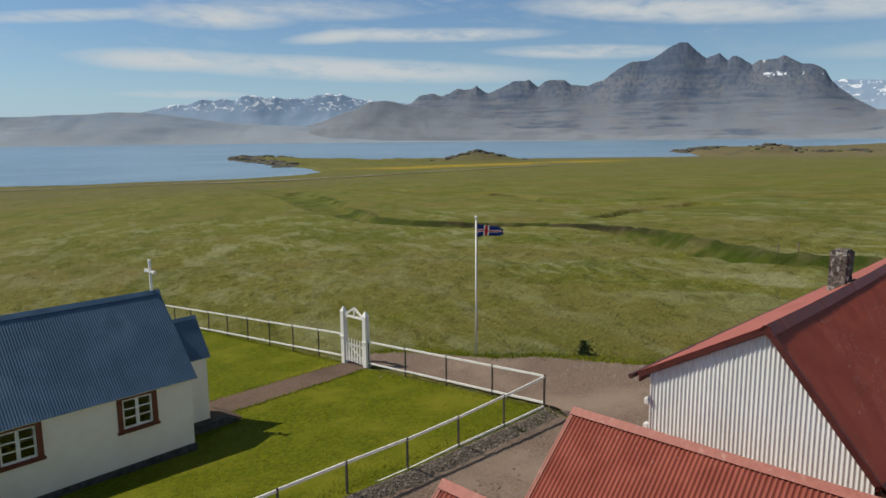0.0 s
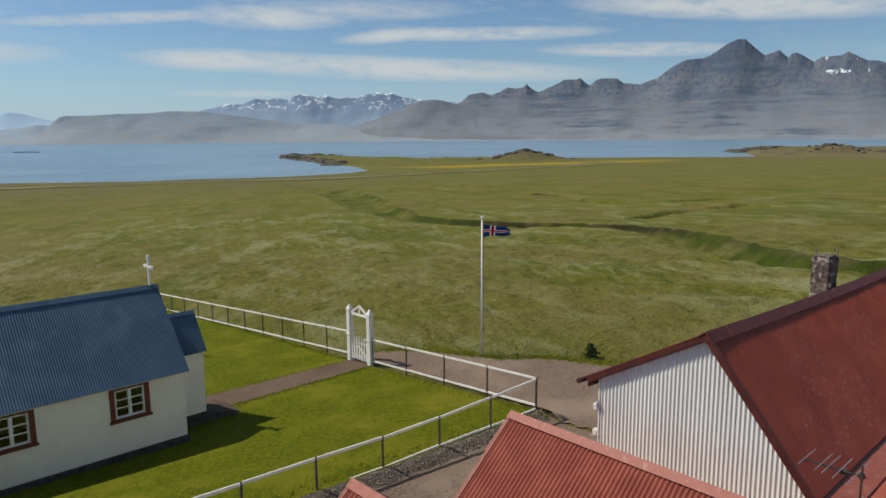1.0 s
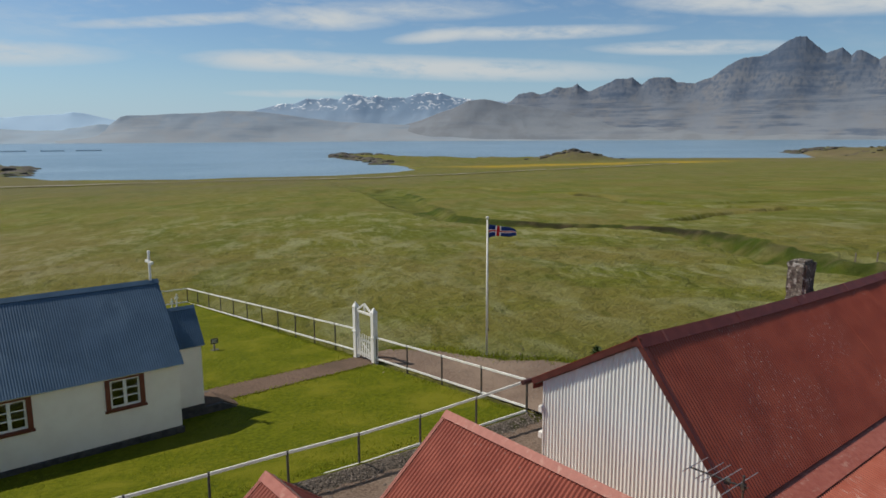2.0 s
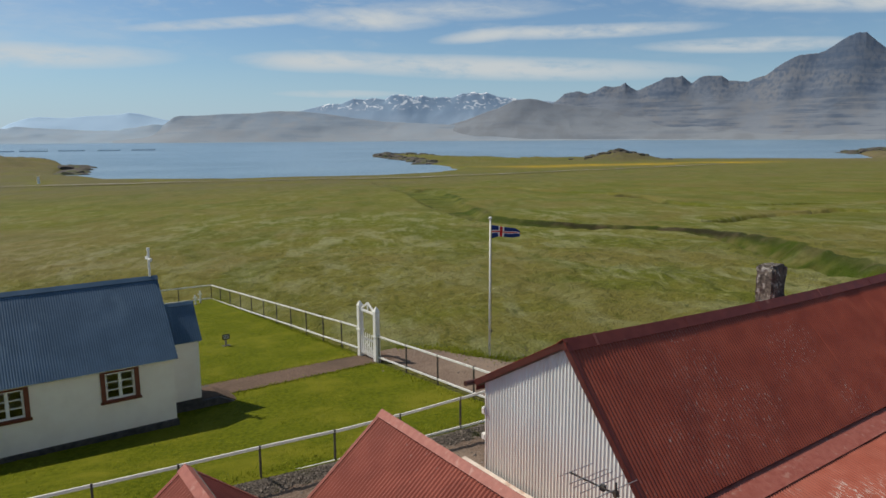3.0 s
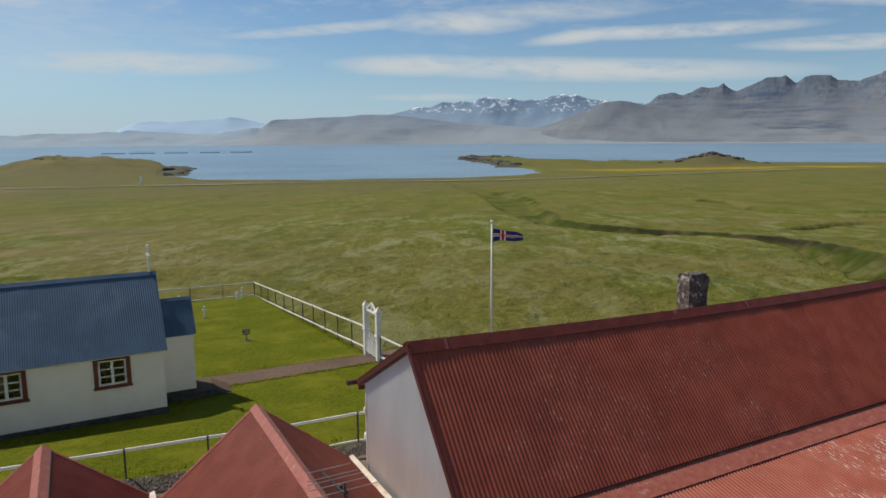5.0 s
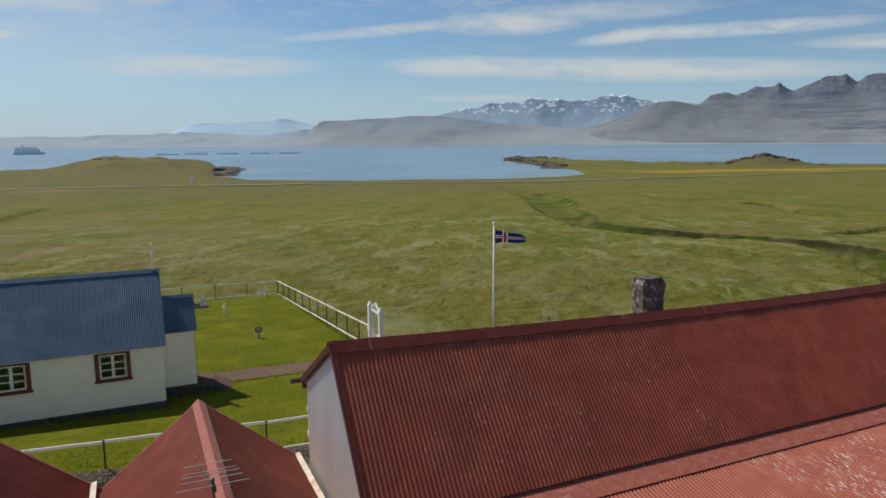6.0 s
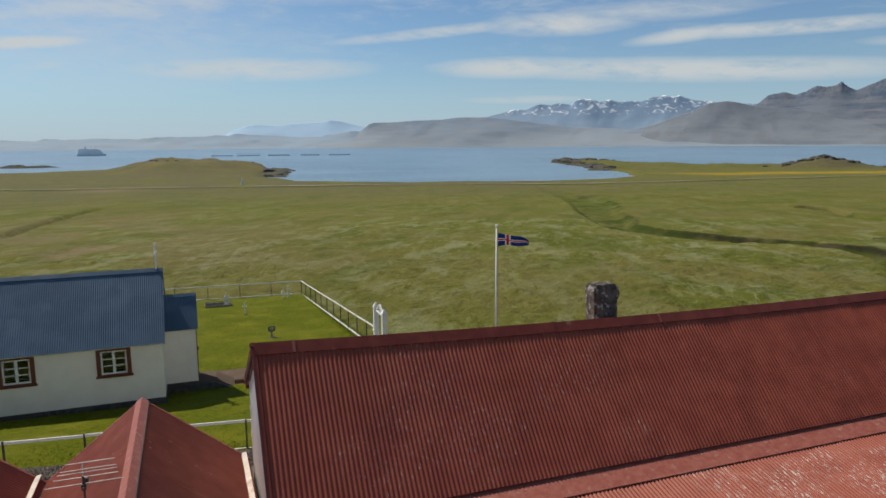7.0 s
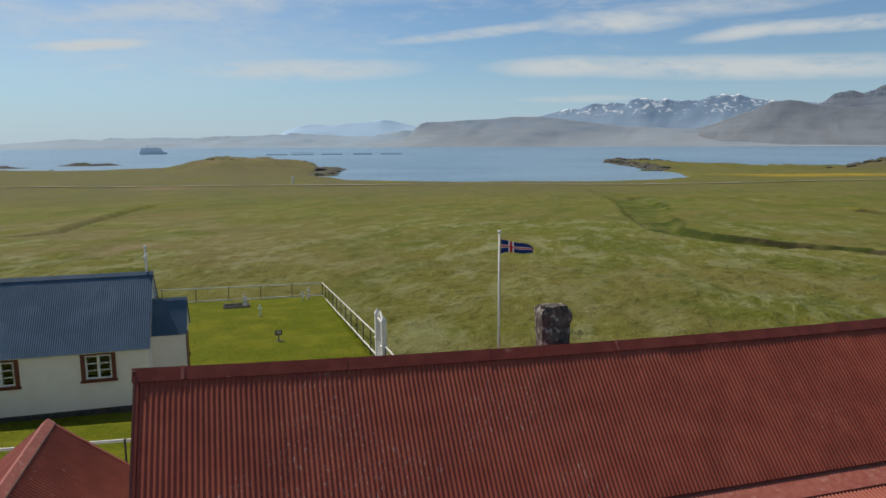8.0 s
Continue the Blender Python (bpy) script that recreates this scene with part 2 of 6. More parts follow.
def rock_material(name, low, high, dark, cliffs, snow_from, snow, strata, bump=6.0, snow_cut=0.60, ledges=None, top=400.0, heath=(0.2, 0.2, 0.2)):
    """Layered basalt: scree and heath below, dark cliffs above, snow lying in the gullies. Distance haze is put into
    the colours, palest low down.
    """
    m = bpy.data.materials.new(name)
    m.use_nodes = True
    m.node_tree.nodes.clear()
    w = Nodes(m.node_tree)
    g = w.add("ShaderNodeNewGeometry")
    p = g.outputs["Position"]
    z = w.add("ShaderNodeSeparateXYZ", {0: p}).outputs[2]
    n = w.noise(p, 0.004, 6, 0.6)
    zz = w.math("ADD", z, w.math("MULTIPLY", w.math("SUBTRACT", n, 0.5), 0.6 * top))
    c = w.mix(w.step(zz, 0.025 * top, top), low, high)
    # heath and scree lie in broad patches
    tone = w.noise(p, 0.0075, 6, 0.62, 0.4)
    c = w.mix(w.math("MULTIPLY", w.step(tone, 0.44, 0.62), 0.55), c, heath)
    patch = w.step(w.noise(p, 0.0045, 5, 0.6), 0.34, 0.62)
    layer = w.noise(w.scaled(p, 0.0018, 0.0018, 0.030), 1.0, 7, 0.70)
    c = w.mix(w.math("MULTIPLY", w.math("MULTIPLY", w.step(layer, 0.49, 0.60), patch), strata), c, dark)
    fall = w.noise(w.scaled(p, 0.044, 0.044, 0.0062), 1.0, 6, 0.66, 0.15)
    face = w.math("MULTIPLY", w.step(fall, 0.46, 0.62), w.step(zz, 170.0, 300.0))
    c = w.mix(w.math("MULTIPLY", face, cliffs), c, dark)
    c = w.mix(w.math("MULTIPLY", w.step(zz, 330.0, 520.0), 0.55 * cliffs), c, dark)
    if snow:
        lying = w.step(z, snow_from, snow_from + 30.0)
        if ledges:
            # old drifts keep to the ledges of the eastern tops
            xy = w.add("ShaderNodeSeparateXYZ", {0: p}).outputs
            zw = w.math("ADD", z, w.math("MULTIPLY", w.math("SUBTRACT", w.noise(p, 0.012, 3, 0.5), 0.5), 40.0))
            lying = None
            for level, half in ledges:
                one = w.math("SUBTRACT", 1.0, w.step(w.math("ABSOLUTE", w.math("SUBTRACT", zw, level)), half * 0.6, half))
                lying = one if lying is None else w.math("MAXIMUM", lying, one)
            lying = w.math("MULTIPLY", lying, w.step(w.math("SUBTRACT", w.math("MULTIPLY", xy[0], 0.345), xy[1]), 0.0, 60.0))
            spot = w.noise(w.scaled(p, 0.026, 0.026, 0.010), 1.0, 4, 0.6, 0.4)
        else:
            spot = w.noise(w.scaled(p, 0.017, 0.017, 0.030), 1.0, 5, 0.62, 1.2)
        c = w.mix(w.math("MULTIPLY", w.step(spot, snow_cut, snow_cut + 0.035), lying), c, (0.74, 0.78, 0.83))
    b = w.add("ShaderNodeBsdfPrincipled", {"Base Color": c, "Roughness": 0.95, "Specular IOR Level": 0.1})
    h = w.math("ADD", w.noise(p, 0.02, 6, 0.65), w.math("MULTIPLY", layer, 0.6))
    w.put(b.inputs["Normal"], w.add("ShaderNodeBump", {"Height": h, "Strength": 1.0, "Distance": bump}).outputs[0])
    out = w.add("ShaderNodeOutputMaterial")
    m.node_tree.links.new(b.outputs[0], out.inputs[0])
    return m


def glass_material():
    m = bpy.data.materials.new("window_glass")
    m.use_nodes = True
    b = m.node_tree.nodes["Principled BSDF"]
    b.inputs["Base Color"].default_value = (0.85, 0.9, 0.88, 1)
    b.inputs["Roughness"].default_value = 0.03
    b.inputs["Transmission Weight"].default_value = 1.0
    b.inputs["IOR"].default_value = 1.45
    return m


FIELD = ground_material("meadow")
SEA = sea_material()
LAWN = material("mown_grass", (0.066, 0.086, 0.002), (0.124, 0.138, 0.006), 7.0, 0.95, 0.07, 16, c3=(0.156, 0.156, 0.012), scale3=0.40, at3=(0.44, 0.70), spec=0.08, detail=12)
GRAVEL = material("brown_gravel", (0.122, 0.085, 0.065), (0.238, 0.176, 0.138), 15.0, 0.95, 0.04, 30, c3=(0.250, 0.188, 0.145), scale3=0.22, at3=(0.44, 0.66), spec=0.10, detail=14)
PATH = material("path_gravel", (0.098, 0.064, 0.048), (0.172, 0.120, 0.092), 14.0, 0.95, 0.02, 45, c3=(0.092, 0.066, 0.048), scale3=0.35, at3=(0.40, 0.75), spec=0.12, detail=10)
KERB = material("grey_gravel", (0.046, 0.038, 0.032), (0.215, 0.182, 0.155), 22.0, 0.95, 0.06, 40, c3=(0.066, 0.068, 0.026), scale3=1.3, at3=(0.52, 0.68), spec=0.12, detail=9)
WHITE = material("white_paint", (0.72, 0.71, 0.68), (0.80, 0.79, 0.76), 3.0, 0.55, 0.002, 30, c3=(0.60, 0.57, 0.51), scale3=1.1, at3=(0.56, 0.8))
PLASTER = material("cream_plaster", (0.86, 0.79, 0.69), (0.90, 0.84, 0.74), 1.5, 0.85, 0.004, 18, c3=(0.76, 0.70, 0.60), scale3=0.5, at3=(0.5, 0.8), spec=0.25)
STEEL = material("dark_steel", (0.035, 0.034, 0.033), (0.07, 0.062, 0.055), 8, 0.6, c3=(0.11, 0.07, 0.045), scale3=4)
PLINTH = material("dark_stone", (0.045, 0.043, 0.042), (0.085, 0.080, 0.074), 5, 0.9, 0.02, 14)
STONE = material("grey_concrete", (0.20, 0.175, 0.155), (0.30, 0.27, 0.245), 4, 0.9, 0.012, 22, c3=(0.13, 0.11, 0.095), scale3=2)
ROAD = material("pale_road_gravel", (0.205, 0.188, 0.160), (0.275, 0.250, 0.215), 0.6, 0.95, c3=(0.12, 0.112, 0.08), scale3=0.012, at3=(0.45, 0.6))
CASING = material("red_brown_paint", (0.125, 0.026, 0.016), (0.165, 0.040, 0.024), 5, 0.5, 0.001, 40)
BLUE = material("blue_iron", (0.042, 0.088, 0.148), (0.055, 0.108, 0.180), 1.2, 0.52, 0.0008, 40, c3=(0.068, 0.124, 0.194), scale3=0.7, spec=0.35)
# one roof, two reds: the near slope's shade and far slope's sun are painted
RED_SHADE_SIDE = chipped("shade_side_red_iron", (0.240, 0.045, 0.025), (0.292, 0.062, 0.035), (0.44, 0.37, 0.34), (60, 12.0, 12.0), -0.002, shift=(4.6, 2.0, 0.0))
RED_OLD = chipped("pale_red_iron", (0.300, 0.074, 0.046), (0.350, 0.100, 0.066), (0.50, 0.41, 0.37), (36, 7.0, 7.0), 0.055, 0.6)
RED_SUN_SIDE = chipped("sun_side_red_iron", (0.290, 0.084, 0.064), (0.345, 0.112, 0.090), (0.46, 0.36, 0.33), (36, 7.0, 7.0), -0.01, 0.6)
RED_WING = chipped("rust_red_iron", (0.232, 0.053, 0.034), (0.282, 0.072, 0.047), (0.42, 0.33, 0.29), (9, 30, 9), -0.035)
RED_TRIM = material("red_trim_paint", (0.175, 0.034, 0.025), (0.228, 0.051, 0.036), 3, 0.5, 0.002, 30, c3=(0.32, 0.14, 0.10), scale3=2.6, at3=(0.62, 0.76), spec=0.25)
RED_BOARD = material("maroon_board_paint", (0.072, 0.017, 0.014), (0.105, 0.026, 0.021), 4, 0.5, 0.001, 30)
GUTTER = material("dark_red_gutter", (0.060, 0.020, 0.018), (0.090, 0.030, 0.026), 6, 0.5)
RED_CAP = material("worn_red_cap", (0.262, 0.066, 0.046), (0.318, 0.096, 0.070), 9, 0.6, 0.006, 22, c3=(0.38, 0.185, 0.145), scale3=8.0, at3=(0.54, 0.74))
IRON_WHITE = material("white_iron", (0.73, 0.76, 0.73), (0.79, 0.82, 0.79), 1.6, 0.45, 0.001, 40, c3=(0.66, 0.66, 0.63), scale3=0.9, at3=(0.52, 0.8), stretch=(1, 1, 0.3))
FLASH = material("pale_flashing", (0.52, 0.44, 0.38), (0.62, 0.55, 0.48), 4, 0.6, 0.002, 20, c3=(0.40, 0.27, 0.21), scale3=2.5)
CHIMNEY = material("weathered_concrete", (0.070, 0.058, 0.050), (0.165, 0.138, 0.118), 9, 0.95, 0.06, 14, c3=(0.40, 0.38, 0.35), scale3=7, at3=(0.54, 0.63), detail=8)
DARK = material("dark_inside", (0.03, 0.027, 0.024), (0.045, 0.04, 0.035), 2, 0.9)
WOOD = material("grey_wood", (0.16, 0.13, 0.10), (0.24, 0.20, 0.16), 6, 0.85, 0.003, 30)
ALU = material("dull_aluminium", (0.42, 0.42, 0.42), (0.55, 0.55, 0.55), 8, 0.4, metal=0.8)
GLASS = glass_material()


def cloth_material(name, c1, c2):
    """Thin bunting that the sun shines through."""
    m = material(name, c1, c2, 6, 0.8)
    w = Nodes(m.node_tree)
    b = [n for n in m.node_tree.nodes if n.type == "BSDF_PRINCIPLED"][0]
    out = [n for n in m.node_tree.nodes if n.type == "OUTPUT_MATERIAL"][0]
    thin = w.add("ShaderNodeBsdfTranslucent", {"Color": c2})
    both = w.add("ShaderNodeMixShader", {0: 0.5, 1: b.outputs[0], 2: thin.outputs[0]})
    m.node_tree.links.new(both.outputs[0], out.inputs[0])
    return m


FLAG_BLUE = cloth_material("flag_blue", (0.018, 0.050, 0.22), (0.024, 0.064, 0.26))
FLAG_WHITE = cloth_material("flag_white", (0.76, 0.76, 0.78), (0.82, 0.82, 0.83))
FLAG_RED = cloth_material("flag_red", (0.52, 0.030, 0.034), (0.60, 0.040, 0.042))
# air haze is mixed into these base colours, bluer and paler with distance
ROCK_NEAR = rock_material("hazed_mountain_basalt", (0.192, 0.217, 0.254), (0.128, 0.152, 0.196), (0.068, 0.100, 0.156), 0.70, 300.0, True, 0.72, 1.5, 0.565, ((350.0, 15.0), (428.0, 12.0)), heath=(0.190, 0.194, 0.206))
ROCK_SNOW = rock_material("hazed_snowy_rock", (0.298, 0.399, 0.520), (0.233, 0.335, 0.464), (0.181, 0.266, 0.381), 0.35, 175.0, True, 0.20, 1.0, 0.560, heath=(0.288, 0.374, 0.484))
ROCK_LOW = rock_material("hazed_foothill_heath", (0.259, 0.301, 0.349), (0.218, 0.273, 0.340), (0.179, 0.234, 0.301), 0.3, 0.0, False, 0.60, 0.5, top=150.0, heath=(0.263, 0.285, 0.314))
ROCK_HILL = rock_material("hazed_hill_heath", (0.212, 0.238, 0.270), (0.162, 0.185, 0.220), (0.123, 0.155, 0.203), 0.2, 0.0, False, 0.45, 0.5, top=250.0, heath=(0.164, 0.179, 0.203))
ROCK_FAR = rock_material("hazed_headland_heath", (0.307, 0.389, 0.469), (0.270, 0.350, 0.438), (0.233, 0.310, 0.397), 0.2, 0.0, False, 0.30, 0.3, top=60.0, heath=(0.307, 0.364, 0.422))
ROCK_PALE = rock_material("hazed_far_hills", (0.381, 0.532, 0.690), (0.353, 0.502, 0.670), (0.335, 0.483, 0.649), 0.0, 0.0, False, 0.03, 0.3, heath=(0.372, 0.522, 0.680))
SHORE_ROCK = material("shore_rock", (0.045, 0.040, 0.036), (0.095, 0.083, 0.070), 0.4, 0.95, 0.4, 1.2, c3=(0.085, 0.095, 0.035), scale3=0.12, at3=(0.5, 0.62))


def blade_material(name, wild):
    """Grass that lets the sun shine through its blades."""
    m = bpy.data.materials.new(name)
    m.use_nodes = True
    m.node_tree.nodes.clear()
    w = Nodes(m.node_tree)
    g = w.add("ShaderNodeNewGeometry")
    if wild:
        c = meadow_colour(w, g.outputs["Position"])[0]
    else:
        c = w.mix(w.step(w.noise(g.outputs["Position"], 0.6, 5), 0.35, 0.65), (0.092, 0.110, 0.008), (0.155, 0.165, 0.019))
    v = w.math("ADD", w.math("MULTIPLY", g.outputs["Random Per Island"], 0.7), 1.35)
    c = w.mix(1.0, c, w.add("ShaderNodeCombineColor", {0: v, 1: v, 2: v}).outputs[0], "MULTIPLY")
    b = w.add("ShaderNodeBsdfPrincipled", {"Base Color": c, "Roughness": 0.85, "Specular IOR Level": 0.15})
    thin = w.add("ShaderNodeBsdfTranslucent", {"Color": c})
    both = w.add("ShaderNodeMixShader", {0: 0.5, 1: b.outputs[0], 2: thin.outputs[0]})
    out = w.add("ShaderNodeOutputMaterial")
    m.node_tree.links.new(both.outputs[0], out.inputs[0])
    return m


BLADES = blade_material("tall_grass", True)
BLADES_GREEN = blade_material("rank_green_grass", False)

# ---- mesh helpers ----
def hash01(ix, iy, seed):
    h = (ix.astype(np.int64) * 374761393 + iy.astype(np.int64) * 668265263 + seed * 974634177) & 0x7FFFFFFF
    h = ((h ^ (h >> 13)) * 1274126177) & 0x7FFFFFFF
    return ((h ^ (h >> 16)) & 0xFFFF) / 65535.0


def value_noise(x, y, seed=0):
    ix, iy = np.floor(x), np.floor(y)
    fx, fy = x - ix, y - iy
    fx, fy = fx * fx * (3 - 2 * fx), fy * fy * (3 - 2 * fy)
    a, b = hash01(ix, iy, seed), hash01(ix + 1, iy, seed)
    c, d = hash01(ix, iy + 1, seed), hash01(ix + 1, iy + 1, seed)
    return (a + (b - a) * fx) * (1 - fy) + (c + (d - c) * fx) * fy


def fractal(x, y, octaves=4, seed=0, gain=0.5):
    total, amp, norm = 0.0, 1.0, 0.0
    for i in range(octaves):
        total = total + amp * value_noise(x * 2 ** i + 17.3 * i, y * 2 ** i - 9.1 * i, seed + i)
        norm += amp
        amp *= gain
    return total / norm


def ease(v, lo, hi):
    k = np.clip((v - lo) / (hi - lo), 0, 1)
    return k * k * (3 - 2 * k)


def mesh_object(name, verts, faces, mat, parent=None, smooth=False, label=""):
    me = bpy.data.meshes.new(name)
    me.from_pydata([tuple(v) for v in verts], [], [tuple(f) for f in faces])
    me.materials.append(mat)
    if smooth:
        me.polygons.foreach_set("use_smooth", [True] * len(me.polygons))
    me.update()
    ob = new(name, me)
    if parent is not None:
        ob.parent = parent
    if label:
        ob["label"] = label
    return ob


def grid_faces(nu, nv, wrap=False):
    i, j = np.meshgrid(np.arange(nu if wrap else nu - 1), np.arange(nv - 1), indexing="ij")
    i2 = (i + 1) % nu
    return np.stack([i * nv + j, i2 * nv + j, i2 * nv + j + 1, i * nv + j + 1], -1).reshape(-1, 4)


# ---- the lie of the land ----
SEA_LEVEL = -17.5
COAST = [(-4900, 1500), (-700, 1000), (-226, 801), (-159, 759), (-75, 801), (-53, 880), (27, 905), (92, 815), (100, 705), (75, 567), (93, 462), (152, 414),
         (222, 388), (275, 402), (312, 422), (350, 490), (374, 548), (392, 560), (420, 640), (470, 800), (500, 850), (555, 872), (548, 735), (555, 640), (600, 590),
         (655, 490), (720, 405), (760, 340), (804, 335), (1054, 475), (1232, 510), (1700, 420), (4900, 300), (4900, -4900), (-4900, -4900)]
NEAR_RIM = [(172, 296), (152, 244), (138, 212), (121, 178), (104.5, 147), (92, 121), (84.5, 106), (79, 93), (78.4, 80), (80.5, 69), (83.8, 58), (82.5, 51.5), (76, 42), (65.5, 32), (59, 25), (55.4, 18.5), (54, 8), (51, -15)]
FAR_RIM = [(176, 294), (158, 242), (150, 210), (134, 169), (114, 141), (100, 114), (90, 100.5), (86.8, 91), (86.6, 81), (88.0, 71), (89.0, 60), (88.6, 52), (85, 45.6), (78, 35), (70, 26.5), (63.5, 18.5), (61, 8), (57, -15)]
DITCH = [((a + c) / 2, (b + d) / 2) for (a, b), (c, d) in zip(NEAR_RIM, FAR_RIM)]
YARD_EDGE = [(-12, 30.5), (5, 30.0), (10, 28.2), (13.6, 26.7), (15, 26.2), (16.4, 25.7), (17.7, 24.9), (18.6, 23.7), (20, 23.0), (22.5, 22.3), (24.3, 21.0)]
STREAMS = [[(-26, 130), (-21, 134), (-22.5, 169), (-15.6, 235)], [(165.5, 155), (165, 138), (154, 116)], [(100, 58), (109.5, 59.2), (119, 58.6)], [(125, 56), (136, 57)],
           [(145.5, 76), (154, 72), (157, 53.5), (152, 27)], [(161, 123), (150, 108), (141.3, 98.7), (135.7, 84.2), (133.5, 73), (133, 65), (131.3, 57), (130.7, 50), (129.5, 42), (132, 33.6), (128, 23)], [(141, 221), (166, 213), (178, 194), (174, 183), (172, 164), (161, 123)]]


def seg_distance(x, y, pts):
    best = np.full(x.shape, 1e9)
    for (x0, y0), (x1, y1) in zip(pts[:-1], pts[1:]):
        dx, dy = x1 - x0, y1 - y0
        k = np.clip(((x - x0) * dx + (y - y0) * dy) / (dx * dx + dy * dy), 0, 1)
        best = np.minimum(best, np.hypot(x - x0 - k * dx, y - y0 - k * dy))
    return best


def inside(x, y, poly):
    flag = np.zeros(x.shape, bool)
    for (x0, y0), (x1, y1) in zip(poly, poly[1:] + poly[:1]):
        if y0 == y1:
            continue
        cross = ((y0 > y) != (y1 > y)) & (x < (x1 - x0) * (y - y0) / (y1 - y0) + x0)
        flag ^= cross
    return flag


def fence_y(x):
    """The line of the churchyard's fence on the house's side."""
    return 13.05 + 0.050 * (x - 19.2)


def base_height(x, y):
    x, y = np.asarray(x, float), np.asarray(y, float)
    s = 0.064 * (y - 13) + 0.009 * np.maximum(x - 19, -20)
    fall = np.where(s > 0, 17.3 * (1 - np.exp(-np.maximum(s, 0) / 15)), 1.153 * np.maximum(s, -2.2))
    d = np.clip(19.2 - x, 0, 32)
    rise = (0.036 * d + 0.0023 * d * d) * (0.04 + 0.96 * ease(20 - y, 0, 7)) * ease(y, -60, -20)
    z = -0.50 - fall + rise
    # the yard lies a step below the churchyard
    out = np.maximum(ease(fence_y(x) - y, 0.1, 0.9) * (x < 19.9), ease(x, 19.4, 20.1) * (1 - ease(y, 14, 21)))
    return z - 0.34 * out * (1 - ease(x, 28, 40))


def land_height(x, y):
    z = base_height(x, y)
    wild = np.maximum(ease(x, 24.5, 27.5), np.maximum(ease(y, 46.8, 49), ease(-x, 14, 20)))
    wild = np.maximum(wild, ease(x, 19.5, 22) * ease(y, 25.0, 27.0))
    z = z + wild * (0.9 * (fractal(x / 34, y / 34, 3, 3) - 0.5) + 0.22 * (fractal(x / 4.0, y / 4.0, 3, 9) - 0.5)) * 1.0
    tuss = fractal(x / 1.7, y / 1.7, 2, 33)
    z = z + wild * (1 - ease(np.hypot(x, y), 70, 150)) * 0.55 * (tuss - 0.45) * ease(np.hypot(x - 22, y - 17), 6, 14)
    d = seg_distance(x, y, DITCH)
    # the brook has cut a trench: a sharp near lip and a steeper grassed bank beyond
    wob = 1.3 * (fractal(x / 5, y / 5, 3, 21) - 0.5)
    dn, df = seg_distance(x, y, NEAR_RIM) + wob, seg_distance(x, y, FAR_RIM) + 1.2 * wob
    bed = inside(x, y, NEAR_RIM + FAR_RIM[::-1]) * ease(dn, 0.0, 1.5) * ease(df, 0.0, 3.0)
    z = z - bed * (2.1 - 1.0 * ease(y, 105, 150)) * (1 - 0.25 * fractal(x / 3, y / 3, 2, 67))
    for st in STREAMS:
        z = z - 1.3 * (1 - ease(seg_distance(x, y, st) + 1.6 * (fractal(x / 6, y / 6, 2, 5) - 0.5), 0.8, 2.4))
    z = np.maximum(z, -16.2 + 1.2 * (fractal(x / 25, y / 25, 3, 31) - 0.5))
    hill = 8.5 * ease(np.exp(-(((x - 18) / 70) ** 2 + ((y - 740) / 105) ** 2)), 0.1, 0.75) + 2.6 * np.exp(-(((x + 8) / 26) ** 2 + ((y - 745) / 60) ** 2))
    z = z + hill * (0.45 + 1.0 * fractal(x / 18, y / 18, 4, 61, 0.65))
    rough = ease(np.maximum(x - 385, -np.abs(x - 95) + 30), 0, 14) * ease(y, 470, 560)
    z = z + rough * 3.4 * (fractal(x / 9, y / 9, 4, 71) - 0.42)
    z = z + (5.0 + 7.0 * fractal(x / 11, y / 11, 3, 53)) * ease(np.exp(-(((x - 575) / 34) ** 2 + ((y - 480) / 34) ** 2)), 0.05, 1.0) + (3 + 5 * fractal(x / 28, y / 28, 3, 83)) * np.exp(-(((x - 1180) / 160) ** 2 + ((y - 430) / 40) ** 2))
    z = z + (1.0 + 11 * fractal(x / 13, y / 13, 4, 93, 0.6)) * ease(np.exp(-(((x - 872) / 42) ** 2 + ((y - 285) / 30) ** 2)), 0.08, 0.7) + 7.5 * fractal(x / 22, y / 22, 4, 97, 0.6) * np.exp(-(((x - 930) / 70) ** 2 + ((y - 300) / 150) ** 2))
    land = np.where(inside(x, y, COAST), 1.0, -1.0) * seg_distance(x, y, COAST + COAST[:1])
    spit = ease(x, 330, 370) * ease(y, 520, 560)
    land = land + (14 - 7 * spit) * (fractal(x / 30, y / 30, 4, 41) - 0.5) * ease(np.hypot(x, y), 250, 420)
    shore = ease(land, -3 + spit, 16 - 11 * spit)
    return (SEA_LEVEL - 4) * (1 - shore) + z * shore, land, d, wild


